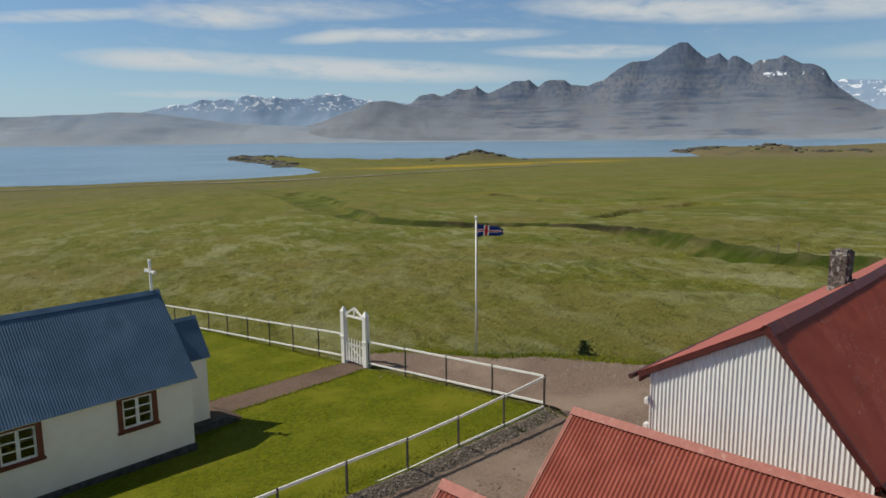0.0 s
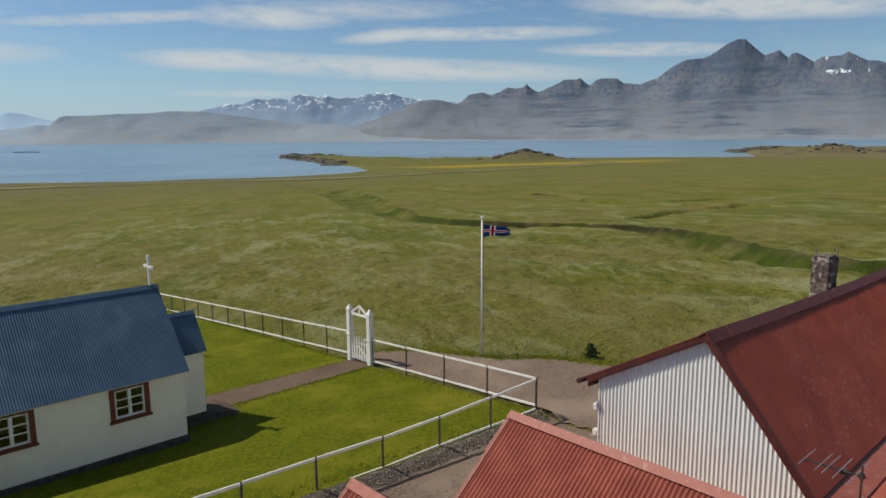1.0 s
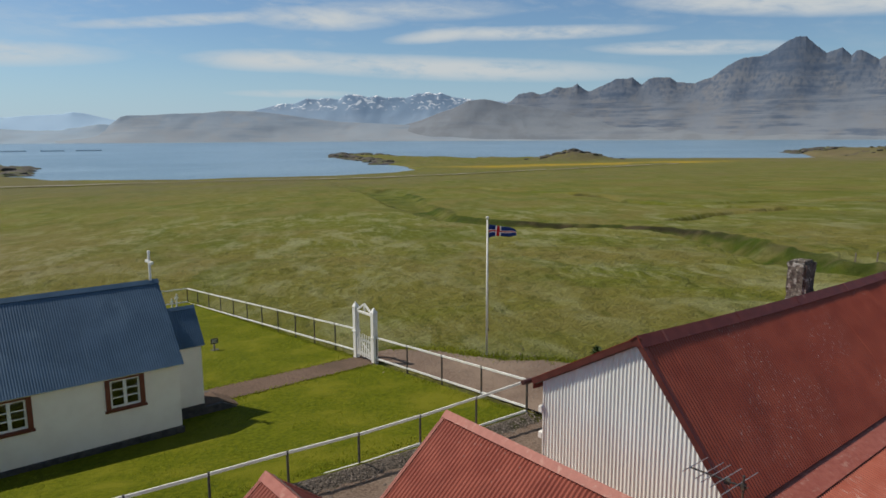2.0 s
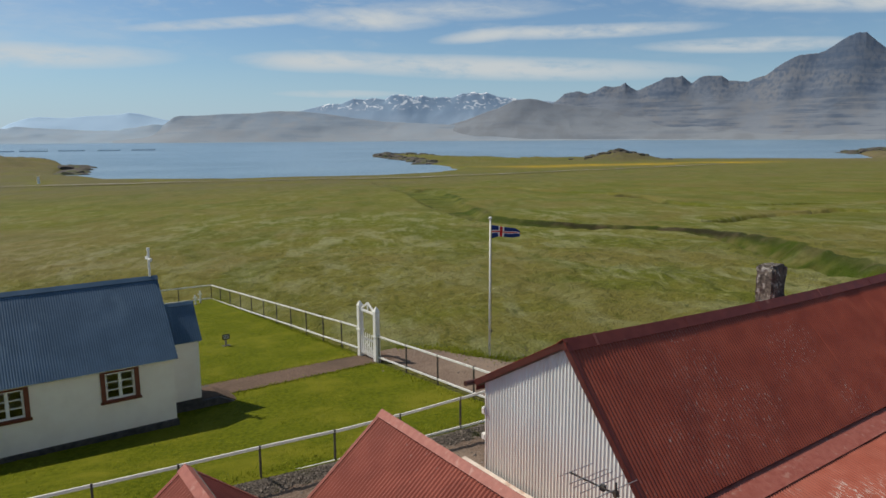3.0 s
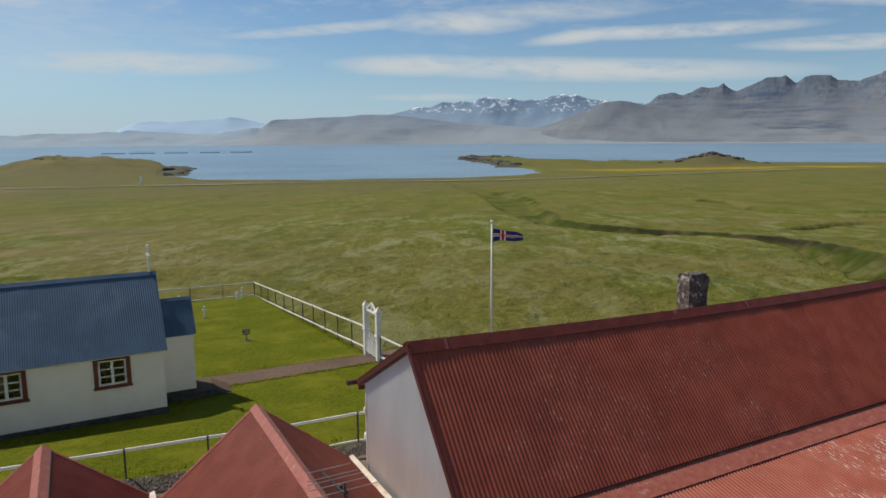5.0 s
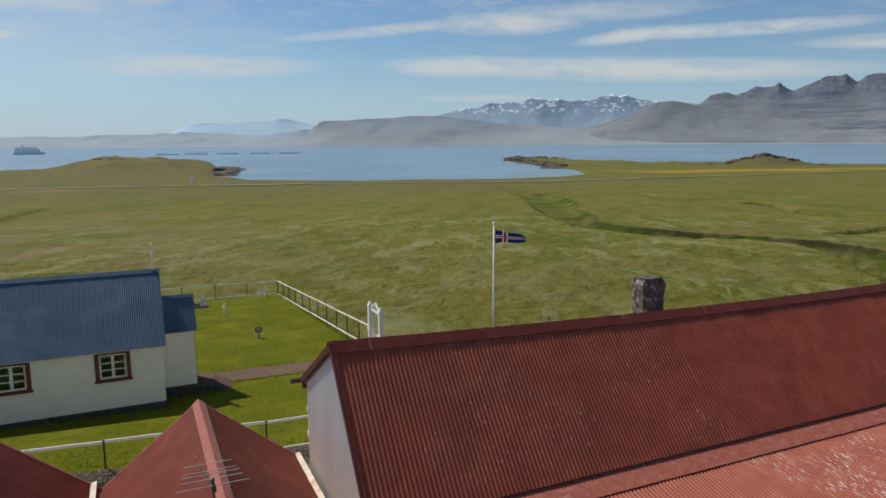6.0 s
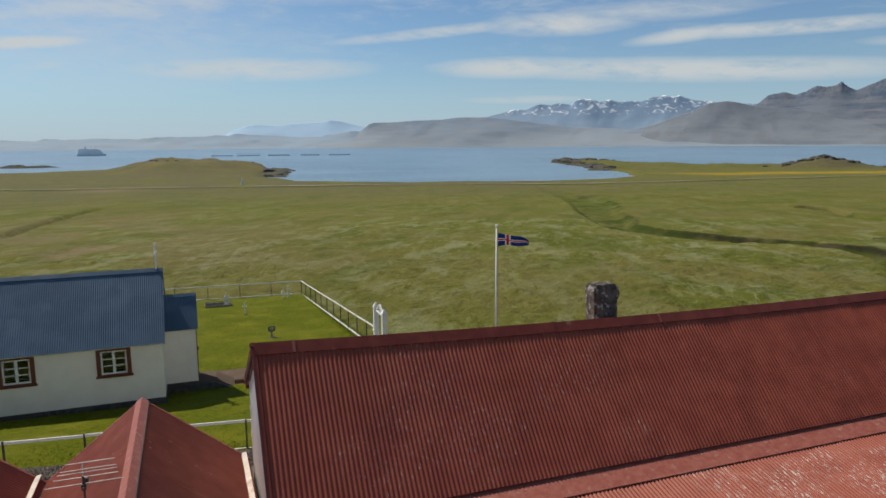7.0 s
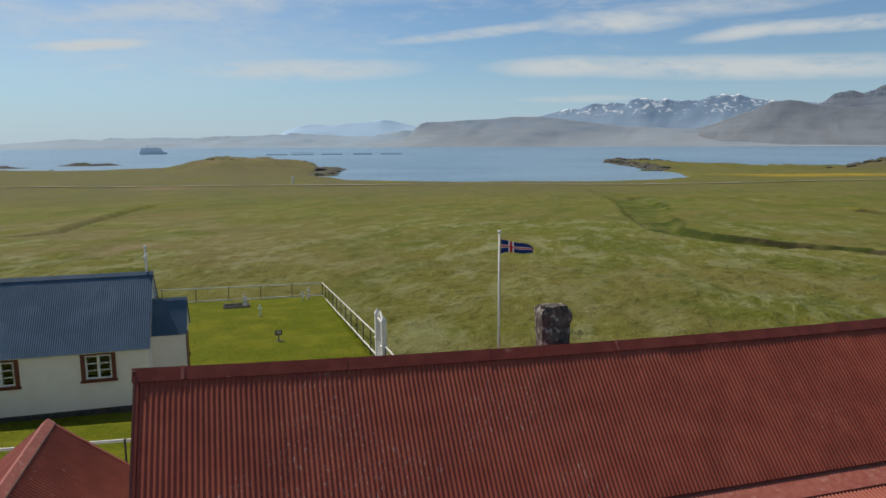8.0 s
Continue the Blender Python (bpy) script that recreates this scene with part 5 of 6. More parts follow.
near_x = [19.16, 16.72, 14.37, 12.15, 9.95, 7.88, 5.98] + [5.98 - 2.0 * i for i in range(1, 9)]
build_fence("fence", [(x, fence_y(x)) for x in near_x], [top_near(x) for x in near_x], "white wooden rail fence on dark steel posts beside the yard", [max(0.88, 1.08 - 0.042 * (19.16 - x)) for x in near_x])
side_y = [fence_y(19.18) + (22.42 - fence_y(19.18)) * i / 4 for i in range(5)]
build_fence("fence", [(19.18, y) for y in side_y], [0.69 - 0.0665 * (y - 13.05) for y in side_y], "white wooden rail fence on dark steel posts beside the gate")
long_y = [24.12, 26.0] + [26.0 + 2.075 * i for i in range(1, 10)] + [46.75]
build_fence("fence", [(19.15 - 0.008 * (y - 24), y) for y in long_y], [0.12 - 0.083 * (y - 24.12) for y in long_y], "long white rail fence on dark posts along the meadow", [1.04] * len(long_y))
back_x = [18.97 - 2.35 * i for i in range(12)]
build_fence("fence", [(x, 46.75) for x in back_x], [-1.76 + 0.012 * (18.97 - x) for x in back_x], "weathered rail fence closing the churchyard's far side")


# ---- gate ----
def build_gate():
    gx, y0, y1 = 19.14, 22.52, 24.04
    g = -1.16
    gate = thing("gate", gx, (y0 + y1) / 2, g, "white wooden lychgate with pointed posts and picket gate", "gate")
    for y in (y0, y1):
        bm = bmesh.new()
        add_box(bm, (gx - 0.115, y - 0.115, g - 0.3), (gx + 0.115, y + 0.115, 1.20), None, 0.008)
        bmesh.ops.create_cone(bm, cap_ends=True, segments=4, radius1=0.19, radius2=0.012, depth=0.24, matrix=Matrix.Translation((gx, y, 1.322)) @ Matrix.Rotation(radians(45), 4, "Z"))
        post = part("gate_post", bm, WHITE, gate)
        part("post_trim", box((gx - 0.15, y - 0.15, 0.02), (gx + 0.15, y + 0.15, 0.08), 0.006), WHITE, post)
    part("crossbar", box((gx - 0.05, y0 + 0.131, 1.0), (gx + 0.05, y1 - 0.131, 1.09), 0.005), WHITE, gate)
    m = (y0 + y1) / 2
    for s in (-1, 1):
        part("pediment", beam((gx, m + s * 0.66, 1.06), (gx, m + s * 0.0, 1.46), 0.075, 0.085), WHITE, gate)
    part("king_post", box((gx - 0.03, m - 0.03, 1.091), (gx + 0.03, m + 0.03, 1.40)), WHITE, gate)
    leaf = part("gate_leaf", box((gx - 0.02, y0 + 0.15, -0.96), (gx + 0.02, y1 - 0.15, -0.86), 0.004), WHITE, gate)
    part("gate_rail", box((gx - 0.02, y0 + 0.15, -0.32), (gx + 0.02, y1 - 0.15, -0.22), 0.004), WHITE, leaf)
    n = 7
    for i in range(n):
        y = y0 + 0.20 + (y1 - y0 - 0.40) * i / (n - 1)
        bm = box((gx - 0.062, y - 0.058, -1.04), (gx - 0.032, y + 0.058, 0.02))
        bm.verts.ensure_lookup_table()
        hi = [v for v in bm.verts if v.co.z > -0.1]
        for v in hi:
            v.co.y = y + (v.co.y - y) * 0.25
            v.co.z += 0.02
        part("picket", bm, WHITE, leaf)
    part("brace", beam((gx + 0.031, y0 + 0.2, -0.9), (gx + 0.031, y1 - 0.2, -0.28), 0.02, 0.08), WHITE, leaf)


build_gate()


# ---- flag and pole ----
def build_flag():
    px_, py_, foot, top = 23.66, 19.96, -1.06, 5.30
    pole = thing("flagpole", px_, py_, foot, "tall white flagpole standing on the meadow's edge", "flagpole")
    part("pole", rod((px_, py_, foot - 0.3), (px_, py_, top), 0.055, 0.034, 16), WHITE, pole, smooth=True)
    bm = bmesh.new()
    bmesh.ops.create_uvsphere(bm, u_segments=14, v_segments=9, radius=0.075, matrix=Matrix.Translation((px_, py_, top + 0.06)))
    part("ball", bm, WHITE, pole, smooth=True)
    part("halyard", rod((px_ + 0.06, py_ - 0.05, foot + 1.2), (px_ + 0.05, py_ - 0.04, top - 0.1), 0.006, sides=6), WOOD, pole)
    part("cleat", box((px_ + 0.03, py_ - 0.08, foot + 1.15), (px_ + 0.09, py_ - 0.02, foot + 1.25)), STEEL, pole)
    # the flag streams out and sags a little towards its fly
    bands_u = [(0.0, 0.28, 0), (0.28, 0.32, 1), (0.32, 0.40, 2), (0.40, 0.44, 1), (0.44, 1.0, 0)]
    bands_v = [(0.0, 0.389, 0), (0.389, 0.444, 1), (0.444, 0.556, 2), (0.556, 0.611, 1), (0.611, 1.0, 0)]
    us = sorted({round(a + (b - a) * k / n, 5) for a, b, n in ((0, 0.28, 6), (0.28, 0.32, 2), (0.32, 0.40, 3), (0.40, 0.44, 2), (0.44, 1.0, 12)) for k in range(n + 1)})
    vs = sorted({round(a + (b - a) * k / n, 5) for a, b, n in ((0, 0.389, 5), (0.389, 0.444, 1), (0.444, 0.556, 2), (0.556, 0.611, 1), (0.611, 1.0, 5)) for k in range(n + 1)})
    away, aside = Vector((0.88, -0.47, 0)), Vector((0.47, 0.88, 0))

    def at(u, v):
        sag = 0.26 * u * u + 0.05 * u
        tall = 0.60 - 0.32 * u
        p = Vector((px_, py_, 0)) + away * (0.06 + 1.34 * u - 0.05 * math.sin(6 * u)) + aside * (0.13 * math.sin(7.0 * u + 1.4 * v) * (0.25 + u))
        p.z = 5.04 - sag - (1 - v) * tall + 0.04 * math.sin(8 * u + 2 * v) * u
        return p

    verts = [at(u, v) for u in us for v in vs]
    faces, kinds = [], []
    for i in range(len(us) - 1):
        for j in range(len(vs) - 1):
            u, v = (us[i] + us[i + 1]) / 2, (vs[j] + vs[j + 1]) / 2
            ku = [b[2] for b in bands_u if b[0] <= u <= b[1]][0]
            kv = [b[2] for b in bands_v if b[0] <= v <= b[1]][0]
            faces.append((i * len(vs) + j, (i + 1) * len(vs) + j, (i + 1) * len(vs) + j + 1, i * len(vs) + j + 1))
            kinds.append(2 if 2 in (ku, kv) else max(ku, kv))
    me = bpy.data.meshes.new("flag")
    me.from_pydata(verts, [], faces)
    for m in (FLAG_BLUE, FLAG_WHITE, FLAG_RED):
        me.materials.append(m)
    me.polygons.foreach_set("material_index", kinds)
    me.polygons.foreach_set("use_smooth", [True] * len(faces))
    ob = new("flag", me)
    solid = ob.modifiers.new("cloth", "SOLIDIFY")
    solid.thickness = 0.004
    tagged(ob, "blue flag with white and red cross flying from the pole", "flag")


build_flag()


# ---- graves ----
def grave_cross(x, y, tall, label, lean=0.0):
    g = ground_at(x, y)
    c = thing("grave_cross", x, y, g, label, "grave marker", "grave markers")
    bm = bmesh.new()
    add_box(bm, (x - 0.05, y - 0.04, g - 0.15), (x + 0.05, y + 0.04, g + tall), None, 0.006)
    add_box(bm, (x - 0.15, y - 0.036, g + tall * 0.68), (x + 0.15, y + 0.036, g + tall * 0.68 + 0.08), None, 0.006)
    bmesh.ops.rotate(bm, cent=(x, y, g), matrix=Matrix.Rotation(lean, 3, "Y"), verts=bm.verts)
    part("cross", bm, WHITE, c)
    part("base", box((x - 0.10, y - 0.08, g - 0.1), (x + 0.10, y + 0.08, g + 0.09), 0.012), STONE, c)


grave_cross(17.75, 45.4, 0.95, "white wooden grave cross near the far fence", 0.03)
grave_cross(17.3, 44.9, 0.75, "smaller white wooden grave cross near the far fence", -0.03)
grave_cross(14.05, 39.0, 0.85, "slim white grave cross on the lawn")


def grave_plot(x, y):
    g = ground_at(x, y)
    plot = thing("grave_plot", x, y, g, "railed grave plot with low grey kerb and white cross", "grave")
    for xa, ya, xb, yb in ((-0.9, -0.5, 0.9, -0.42), (-0.9, 0.42, 0.9, 0.5), (-0.9, -0.418, -0.82, 0.418), (0.82, -0.418, 0.9, 0.418)):
        part("kerb", box((x + xa, y + ya, g - 0.15), (x + xb, y + yb, g + 0.22), 0.01), STONE, plot)
    part("headstone", box((x + 0.45, y + 0.1, g), (x + 0.75, y + 0.2, g + 0.75), 0.03), WHITE, plot)
    part("headstone_cross", box((x + 0.56, y + 0.12, g + 0.752), (x + 0.64, y + 0.18, g + 1.0), 0.008), WHITE, plot)
    for k in range(4):
        part("rail_post", rod((x - 0.86 + 0.57 * k, y - 0.46, g + 0.22), (x - 0.86 + 0.57 * k, y - 0.46, g + 0.5), 0.02), STEEL, plot)
    part("rail", rod((x - 0.88, y - 0.46, g + 0.48), (x + 0.88, y - 0.46, g + 0.48), 0.018), STEEL, plot)


grave_plot(12.5, 43.4)
g = ground_at(14.87, 30.75)
plaque = thing("plaque", 14.87, 30.75, g, "small dark plaque on a short grey post", "sign")
part("post", box((14.83, 30.73, g - 0.2), (14.91, 30.79, g + 0.42), 0.006), STONE, plaque)
part("foot", box((14.70, 30.62, g - 0.1), (15.10, 30.92, g + 0.07), 0.015), PLINTH, plaque)
face = part("plate", box((14.68, 30.68, g + 0.40), (15.06, 30.725, g + 0.68), 0.008), STEEL, plaque)
for k in range(3):
    part("line", box((14.73, 30.676, g + 0.46 + 0.07 * k), (15.01, 30.679, g + 0.485 + 0.07 * k)), WHITE, face)


# ---- across the water ----
# float colour is paled and blued to carry the haze over the water
PEN = material("hazed_float", (0.42, 0.50, 0.58), (0.48, 0.56, 0.64), 0.2, 0.8)


def fish_pen(x, y, length, tall, label):
    """A raft of ring pens: two long floats, cross walkways and a hand rail."""
    pen = thing("sea_pen", x, y, SEA_LEVEL, label, "fish farm", "floating pens")
    d = Vector((1, -0.13, 0)).normalized()
    a, b = Vector((x, y, SEA_LEVEL)) - d * length / 2, Vector((x, y, SEA_LEVEL)) + d * length / 2
    for s in (-1, 1):
        off = Vector((0.13, 1, 0)).normalized() * 4 * s
        part("float", beam(a + off + Vector((0, 0, 0.6)), b + off + Vector((0, 0, 0.6)), 1.6, 1.8, 0.3), PEN, pen)
        part("rail", beam(a + off + Vector((0, 0, tall)), b + off + Vector((0, 0, tall)), 0.3, 0.3, 0.05), PEN, pen)
    for k in range(int(length / 5) + 1):
        q = a + d * (k * 5)
        part("stanchion", box((q.x - 0.25, q.y - 4, SEA_LEVEL), (q.x + 0.25, q.y + 4, SEA_LEVEL + tall)), PEN, pen)
    return pen


for pen_x, pen_y, pen_length, pen_tall in ((146, 1638, 50, 5.5), (214, 1630, 49, 2.6), (284, 1620, 43, 2.2), (350, 1608, 48, 2.4), (89, 1642, 47, 2.0)):
    fish_pen(pen_x, pen_y, pen_length, pen_tall, "dark low floating fish pens on the fjord")


def build_ship(x, y, length):
    ship = thing("cruise_ship", x, y, SEA_LEVEL, "hazy white cruise ship lying at anchor far off", "ship")
    h = length
    hull = [(-0.5, -0.06), (-0.5, 0.06), (0.34, 0.06), (0.5, 0.0), (0.34, -0.06)]
    part("hull", prism([(x + h * a, y + h * b, SEA_LEVEL - 1) for a, b in hull], (0, 0, 1), h * 0.10), SHIP_DARK, ship)
    for k, (a, b, z) in enumerate(((-0.47, 0.37, 0.10), (-0.46, 0.35, 0.145), (-0.45, 0.32, 0.19), (-0.42, 0.25, 0.235))):
        part("deck", box((x + h * a, y - h * 0.05, SEA_LEVEL + h * z - 0.9), (x + h * b, y + h * 0.05, SEA_LEVEL + h * (z + 0.045) - 1.0), 0.4), SHIP, ship)
    part("funnel", rod((x - h * 0.18, y, SEA_LEVEL + h * 0.26), (x - h * 0.22, y, SEA_LEVEL + h * 0.36), h * 0.028, h * 0.022), SHIP_DARK, ship)
    part("mast", rod((x + h * 0.06, y, SEA_LEVEL + h * 0.26), (x + h * 0.06, y, SEA_LEVEL + h * 0.36), h * 0.006), SHIP_DARK, ship)


# hull and decks have distance haze lifted into their base colours
SHIP = material("ship_white", (0.84, 0.86, 0.89), (0.87, 0.89, 0.92), 0.2, 0.7)
SHIP_DARK = material("ship_hull", (0.72, 0.78, 0.84), (0.76, 0.82, 0.87), 0.2, 0.7)
build_ship(-208, 1932, 66)


def skerry(x, y, rx, ry, tall, label, seed):
    """A low wave-worn rock island."""
    n, m = 40, 10
    verts = []
    for i in range(n):
        a = 2 * math.pi * i / n
        for j in range(m):
            r = 1 - j / (m - 1)
            k = 0.75 + 0.5 * noise.noise(Vector((math.cos(a) * 1.5, math.sin(a) * 1.5, seed)))
            h = tall * (1 - r ** 2.5) * (0.6 + 0.8 * noise.noise(Vector((math.cos(a) * r * 3, math.sin(a) * r * 3, seed + 5)))) - 1.2 * r
            verts.append((x + rx * r * k * math.cos(a), y + ry * r * k * math.sin(a), SEA_LEVEL + h))
    ob = mesh_object("skerry", verts, grid_faces(n, m, wrap=True), SHORE_ROCK)
    tagged(ob, label, "island", "skerries")


skerry(-172, 947, 48, 19, 5, "low dark rock islet off the coast", 2)
skerry(-251, 879, 49, 19, 4, "low dark rock islet off the coast", 5)
skerry(-178, 797, 5, 6, 1.5, "low dark rock islet off the coast", 8)

# white marker by the coast road
mz = float(land_height(np.array([42.0]), np.array([424.0]))[0][0])
marker = thing("road_marker", 42.0, 424.0, mz, "small white marker post beside the coast road", "marker")
part("post", box((41.45, 423.6, mz - 0.5), (42.55, 424.4, mz + 3.6), 0.1), SHIP, marker)
part("cap", box((41.35, 423.4, mz + 3.602), (42.65, 424.6, mz + 3.8), 0.06), SHIP, marker)


# two old posts by the brook
for px_, py_, tall in ((63.9, 19.2, 0.75), (63.3, 17.4, 0.85)):
    pz = float(land_height(np.array([px_]), np.array([py_]))[0][0])
    stake = thing("fence_post", px_, py_, pz, "grey weathered wooden post beside the brook", "post", "old posts")
    part("stake", box((px_ - 0.05, py_ - 0.05, pz - 0.3), (px_ + 0.05, py_ + 0.05, pz + tall), 0.012), WOOD, stake)


# ---- standing grass ----
def blades(name, spots, tall, spread, per, mat, label, seed, laid=0.0):
    """Tufts of wind-bent blades, each blade one bent strip."""
    rng = np.random.default_rng(seed)
    n = len(spots) * per
    base = np.repeat(spots, per, axis=0) + np.column_stack([rng.normal(0, spread, n), rng.normal(0, spread, n)])
    z = land_height(base[:, 0], base[:, 1])[0]
    h = tall * rng.uniform(0.45, 1.15, n)
    a = rng.uniform(0, 2 * math.pi, n)
    w = 0.012 + 0.05 * h * rng.uniform(0.5, 1, n)
    lean = np.column_stack([0.55 + 0.35 * np.cos(a), -0.25 + 0.35 * np.sin(a)]) * (h * rng.uniform(0.3, 0.9, n))[:, None]
    lean = lean * (1 + 1.6 * laid)
    side = np.column_stack([np.cos(a + 1.57), np.sin(a + 1.57)]) * w[:, None]
    P = np.zeros((n, 5, 3))
    P[:, 0, :2], P[:, 1, :2] = base - side, base + side
    P[:, 2, :2], P[:, 3, :2] = base + lean * 0.4 + side * 0.8, base + lean * 0.4 - side * 0.8
    P[:, 4, :2] = base + lean
    P[:, :2, 2] = (z - 0.05)[:, None]
    P[:, 2:4, 2] = (z + h * (0.6 - 0.25 * laid))[:, None]
    P[:, 4, 2] = z + h * (0.85 - 0.45 * laid)
    k = np.arange(n)[:, None] * 5
    quads = (k + np.array([[0, 1, 2, 3]])).tolist()
    tris = (k + np.array([[3, 2, 4]])).tolist()
    ob = mesh_object(name, P.reshape(-1, 3), quads + tris, mat)
    return tagged(ob, label, "grass", kind="stuff")


def field_spots(n, near, far, lo, hi, seed):
    rng = np.random.default_rng(seed)
    r = near * (far / near) ** (rng.random(n) ** 0.8)
    a = np.radians(rng.uniform(lo, hi, n))
    s = np.column_stack([6 + r * np.sin(a), -3 + r * np.cos(a)])
    x, y = s[:, 0], s[:, 1]
    edge = np.interp(y, [p[0] for p in YARD_EDGE], [p[1] for p in YARD_EDGE]) + 0.4
    yard = (y < 24.6) & (x < edge)
    church = (x < 19.3) & (y < 46.7)
    clump = fractal(x / 5.0, y / 5.0, 3, 15) + 0.25 * rng.random(n)
    return s[~yard & ~church & (clump > 0.44) & (seg_distance(x, y, DITCH) > 3.5)]


blades("meadow_grass", field_spots(16000, 22, 80, -18, 84, 2), 0.13, 0.5, 5, BLADES, "tall wind-bent meadow grass, pale green and straw", 3, 1.0)
rng = np.random.default_rng(9)
verge = [(fx, fence_y(fx) + 0.15 + 0.25 * abs(rng.normal())) for fx in np.arange(-6, 19, 0.07)] + [(19.05 - 0.2 * abs(rng.normal()), fy) for fy in np.arange(13.2, 22.2, 0.09)] + [(19.02 + 0.06 * rng.normal(), fy) for fy in np.arange(24.3, 46.5, 0.05)]
verge += [(x + rng.normal(0, 0.35), y) for y, x in zip(np.arange(8, 24.4, 0.02), np.interp(np.arange(8, 24.4, 0.02), [p[0] for p in YARD_EDGE], [p[1] + 0.35 for p in YARD_EDGE]))]
verge += [(x, 22.2 + 0.03 * (x - 12) - 0.05 + rng.normal(0, 0.07)) for x in np.arange(11.3, 19, 0.05)] + [(x, 24.15 + rng.normal(0, 0.07)) for x in np.arange(11.3, 19, 0.05)]
lx, ly = rng.uniform(2, 19, 9000), rng.uniform(13.3, 40, 9000)
keep = ~((lx > 11.2) & (ly > 22.1) & (ly < 24.3)) & ~((lx < 11.8) & (ly > 19.6) & (ly < 24.2)) & (fractal(lx / 1.6, ly / 1.6, 3, 23) > 0.42)
blades("lawn_tufts", np.column_stack([lx, ly])[keep], 0.10, 0.12, 5, BLADES_GREEN, "short tufts in the mown churchyard grass", 12)
blades("verge_grass", np.array(verge), 0.16, 0.10, 5, BLADES_GREEN, "unmown green grass along fence and drive", 5)


# ---- rocks along the shore ----
def shore_rocks(name, lines, per_metre, size, label, seed):
    """Dark wave-worn boulders, thickly strewn."""
    rng = random.Random(seed)
    verts, faces = [], []
    ball = bmesh.new()
    bmesh.ops.create_icosphere(ball, subdivisions=2, radius=1.0)
    shape = [v.co.copy() for v in ball.verts]
    tris = [[v.index for v in f.verts] for f in ball.faces]
    ball.free()
    for line, wide in lines:
        for (xa, ya), (xb, yb) in zip(line[:-1], line[1:]):
            n = max(1, int(math.hypot(xb - xa, yb - ya) * per_metre))
            for _ in range(n):
                k = rng.random()
                x, y = xa + (xb - xa) * k + rng.gauss(0, wide), ya + (yb - ya) * k + rng.gauss(0, wide)
                s = size * rng.uniform(0.35, 1.0) ** 1.5
                z = max(float(land_height(np.array([x]), np.array([y]))[0][0]), SEA_LEVEL - 0.6)
                start, off = len(verts), Vector((rng.random() * 50, rng.random() * 50, 0))
                flat = rng.uniform(0.30, 0.55)
                for c in shape:
                    r = s * (1 + 0.45 * noise.noise(c * 1.3 + off))
                    verts.append((x + c.x * r * 1.4, y + c.y * r * 1.2, z + c.z * r * flat))
                faces += [[i + start for i in t] for t in tris]
    ob = mesh_object(name, verts, faces, SHORE_ROCK)
    return tagged(ob, label, "rocks", kind="stuff")


shore_rocks("shore_rocks", [([(374, 548), (392, 575), (420, 640), (470, 800), (505, 852), (555, 872), (552, 790)], 4.0), ([(392, 560), (372, 562)], 4.0), ([(100, 745), (100, 690), (84, 610), (76, 570)], 4.0),
            ([(1040, 470), (1130, 490), (1232, 505)], 9.0), ([(1000, 440), (1110, 455), (1260, 480)], 10.0)], 0.35, 7.0, "dark wave-worn rocks along the fjord's shore", 4)
shore_rocks("knoll_rocks", [([(548, 500), (575, 482), (604, 466)], 9.0), ([(850, 300), (872, 285), (895, 262)], 12.0), ([(900, 250), (915, 180)], 14.0)], 0.75, 4.2, "grey rock outcrops on low grassy knolls", 6)
shore_rocks("headland_rocks", [([(-24, 742), (-6, 738), (14, 742)], 6.0), ([(24, 742), (52, 738), (78, 742)], 5.0)], 0.35, 2.4, "low grey ledges cropping out of the headland", 8)


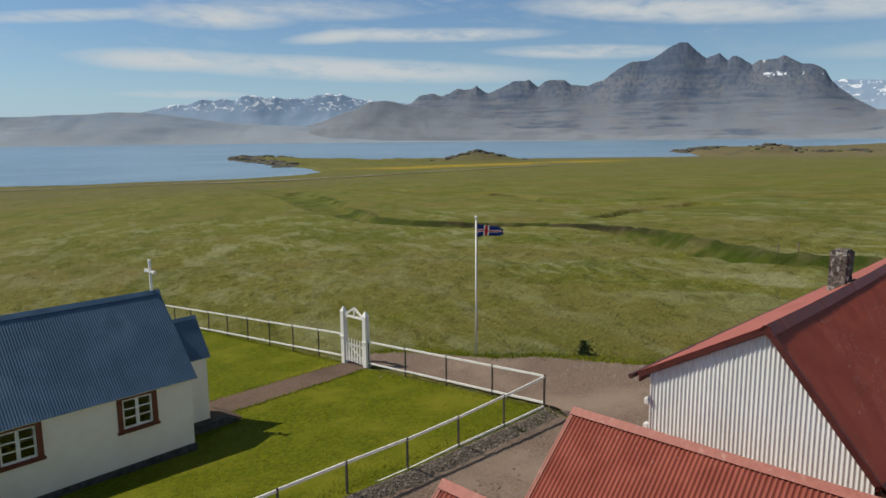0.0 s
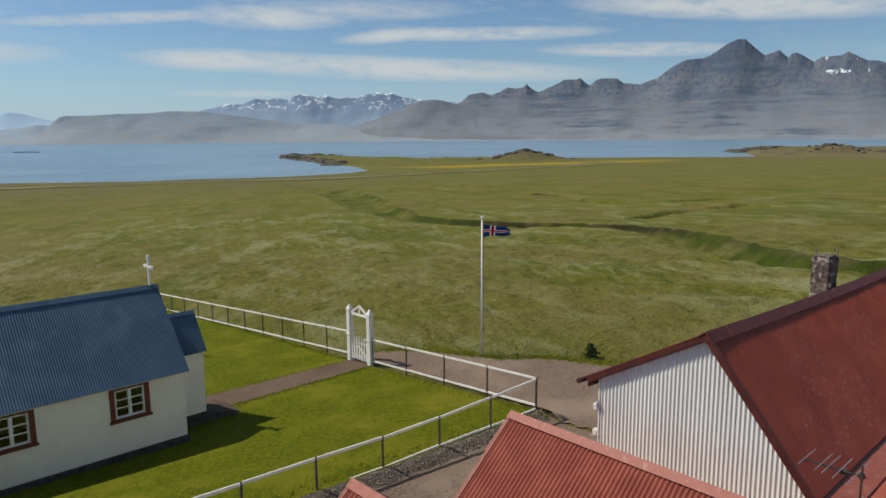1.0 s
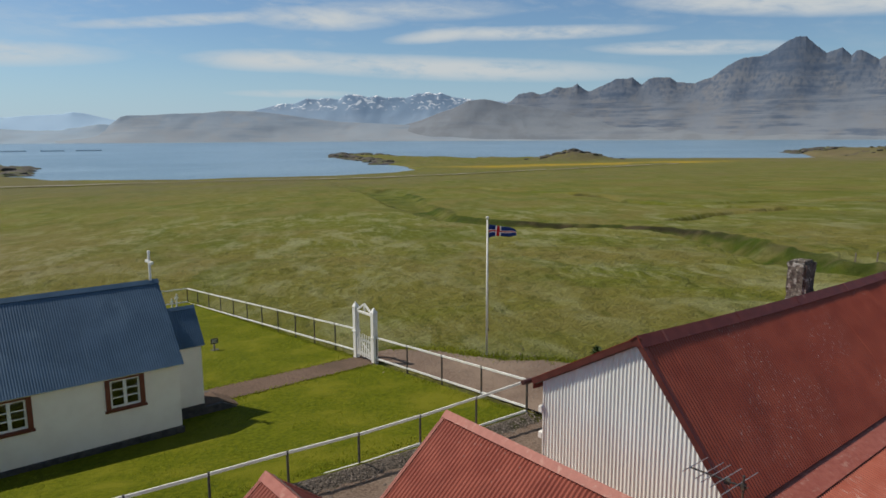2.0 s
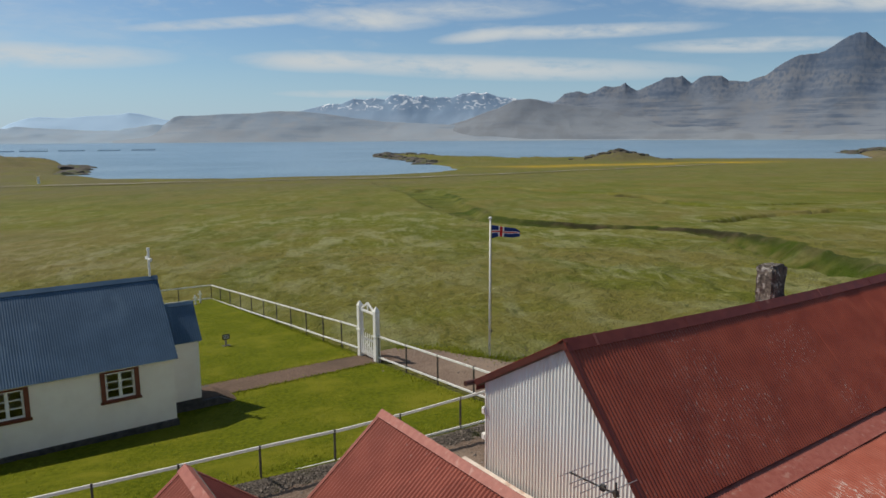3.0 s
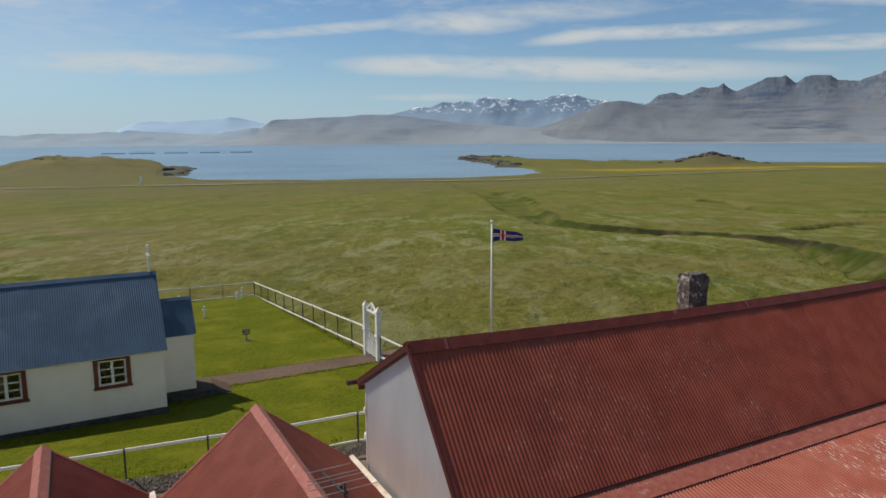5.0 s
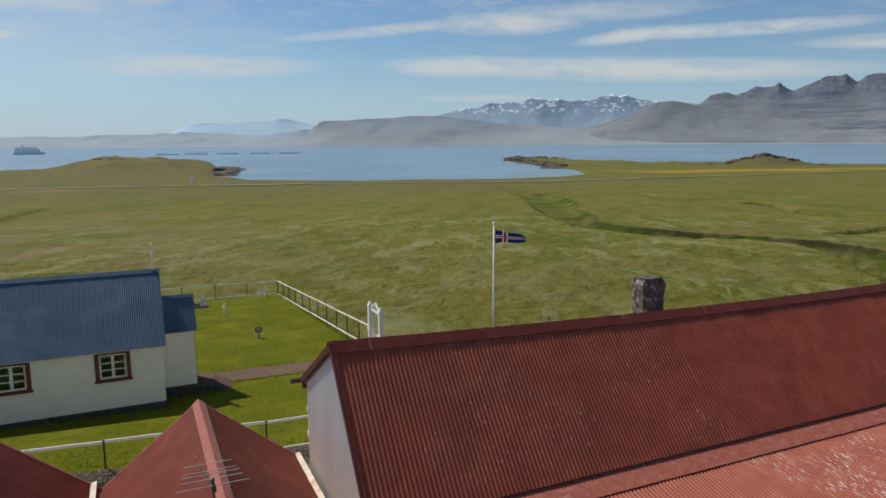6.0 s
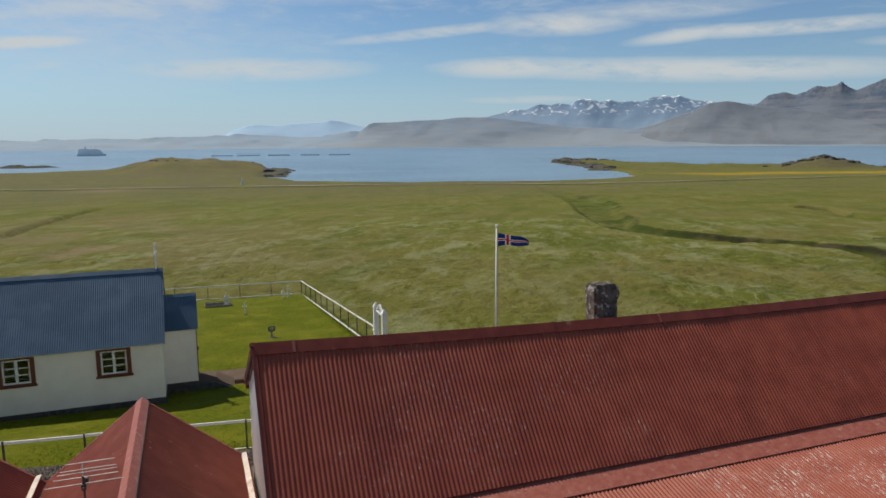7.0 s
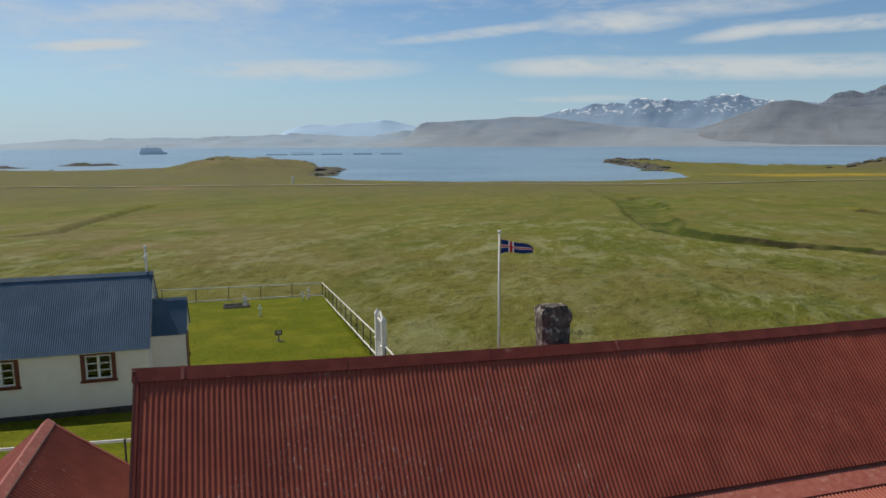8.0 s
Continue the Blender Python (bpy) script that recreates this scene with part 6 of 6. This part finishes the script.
# ---- loose stones on the yard ----
def pebbles(count, seed):
    """Small angular stones, thickest along the fence and the grass edge."""
    rng = np.random.default_rng(seed)
    edge_y, edge_x = [p[0] for p in YARD_EDGE], [p[1] for p in YARD_EDGE]
    third = count // 3
    fx = rng.uniform(4, 19.4, third)
    a = np.column_stack([fx, fence_y(fx) - 0.12 - 0.75 * rng.random(third)])
    gy = rng.uniform(6, 24, third)
    b = np.column_stack([np.interp(gy, edge_y, edge_x) - np.abs(rng.normal(0, 1.3, third)) - 0.05, gy])
    c = np.column_stack([rng.uniform(12, 26, third), rng.uniform(6.5, 20, third)])
    c = c[(c[:, 0] > 19.8) | (c[:, 1] < fence_y(c[:, 0]) - 0.6)]
    spots = np.concatenate([a, b, c])
    z = base_height(spots[:, 0], spots[:, 1]) + 0.05
    n = len(spots)
    size = 0.014 + 0.042 * rng.random(n) ** 3
    corners = np.array([(1, 0, 0), (0, 1, 0), (-1, 0, 0), (0, -1, 0), (0, 0, 0.8), (0, 0, -0.8)])
    tris = np.array([(0, 1, 4), (1, 2, 4), (2, 3, 4), (3, 0, 4), (1, 0, 5), (2, 1, 5), (3, 2, 5), (0, 3, 5)])
    P = corners[None] * size[:, None, None] * (0.65 + 0.7 * rng.random((n, 6, 1)))
    P[:, :, :2] += spots[:, None, :]
    P[:, :, 2] += z[:, None]
    faces = (np.arange(n)[:, None, None] * 6 + tris[None]).reshape(-1, 3)
    ob = mesh_object("pebbles", P.reshape(-1, 3), faces, PEBBLE)
    return tagged(ob, "loose grey and brown stones strewn on the gravel", "stones", kind="stuff")


PEBBLE = material("yard_stone", (0.130, 0.104, 0.086), (0.240, 0.200, 0.170), 9, 0.9, island=0.7)
pebbles(9000, 14)


# ---- a dark shrub at the edge of the drive ----
def build_shrub(x, y, tall):
    g = float(land_height(np.array([x]), np.array([y]))[0][0])
    shrub = thing("shrub", x, y, g, "small dark green shrub at the edge of the drive", "shrub")
    rng = random.Random(12)
    bm = bmesh.new()
    for k in range(9):
        a = k * 0.7
        add_rod(bm, (x, y, g - 0.05), (x + 0.3 * math.cos(a), y + 0.3 * math.sin(a), g + tall * rng.uniform(0.5, 0.9)), 0.014, 0.005, 5)
    part("stems", bm, WOOD, shrub)
    bm = bmesh.new()
    for _ in range(700):
        a, r, h = rng.uniform(0, 6.283), abs(rng.gauss(0, 0.14)), rng.uniform(0.05, 1.0)
        c = Vector((x + r * math.cos(a) * (1.2 - 0.6 * h), y + r * math.sin(a) * (1.2 - 0.6 * h), g + tall * h))
        t = Euler((rng.uniform(-1, 1), rng.uniform(-1, 1), a)).to_matrix()
        bm.faces.new([bm.verts.new(c + t @ Vector(p)) for p in ((-0.085, 0, 0), (0, -0.045, 0.01), (0.085, 0, 0), (0, 0.045, 0.01))])
    tagged(part("leaves", bm, SHRUB, shrub), kind="stuff")


SHRUB = material("shrub_leaf", (0.036, 0.064, 0.012), (0.060, 0.096, 0.020), 6, 0.7, island=0.5)
build_shrub(26.85, 16.1, 0.66)
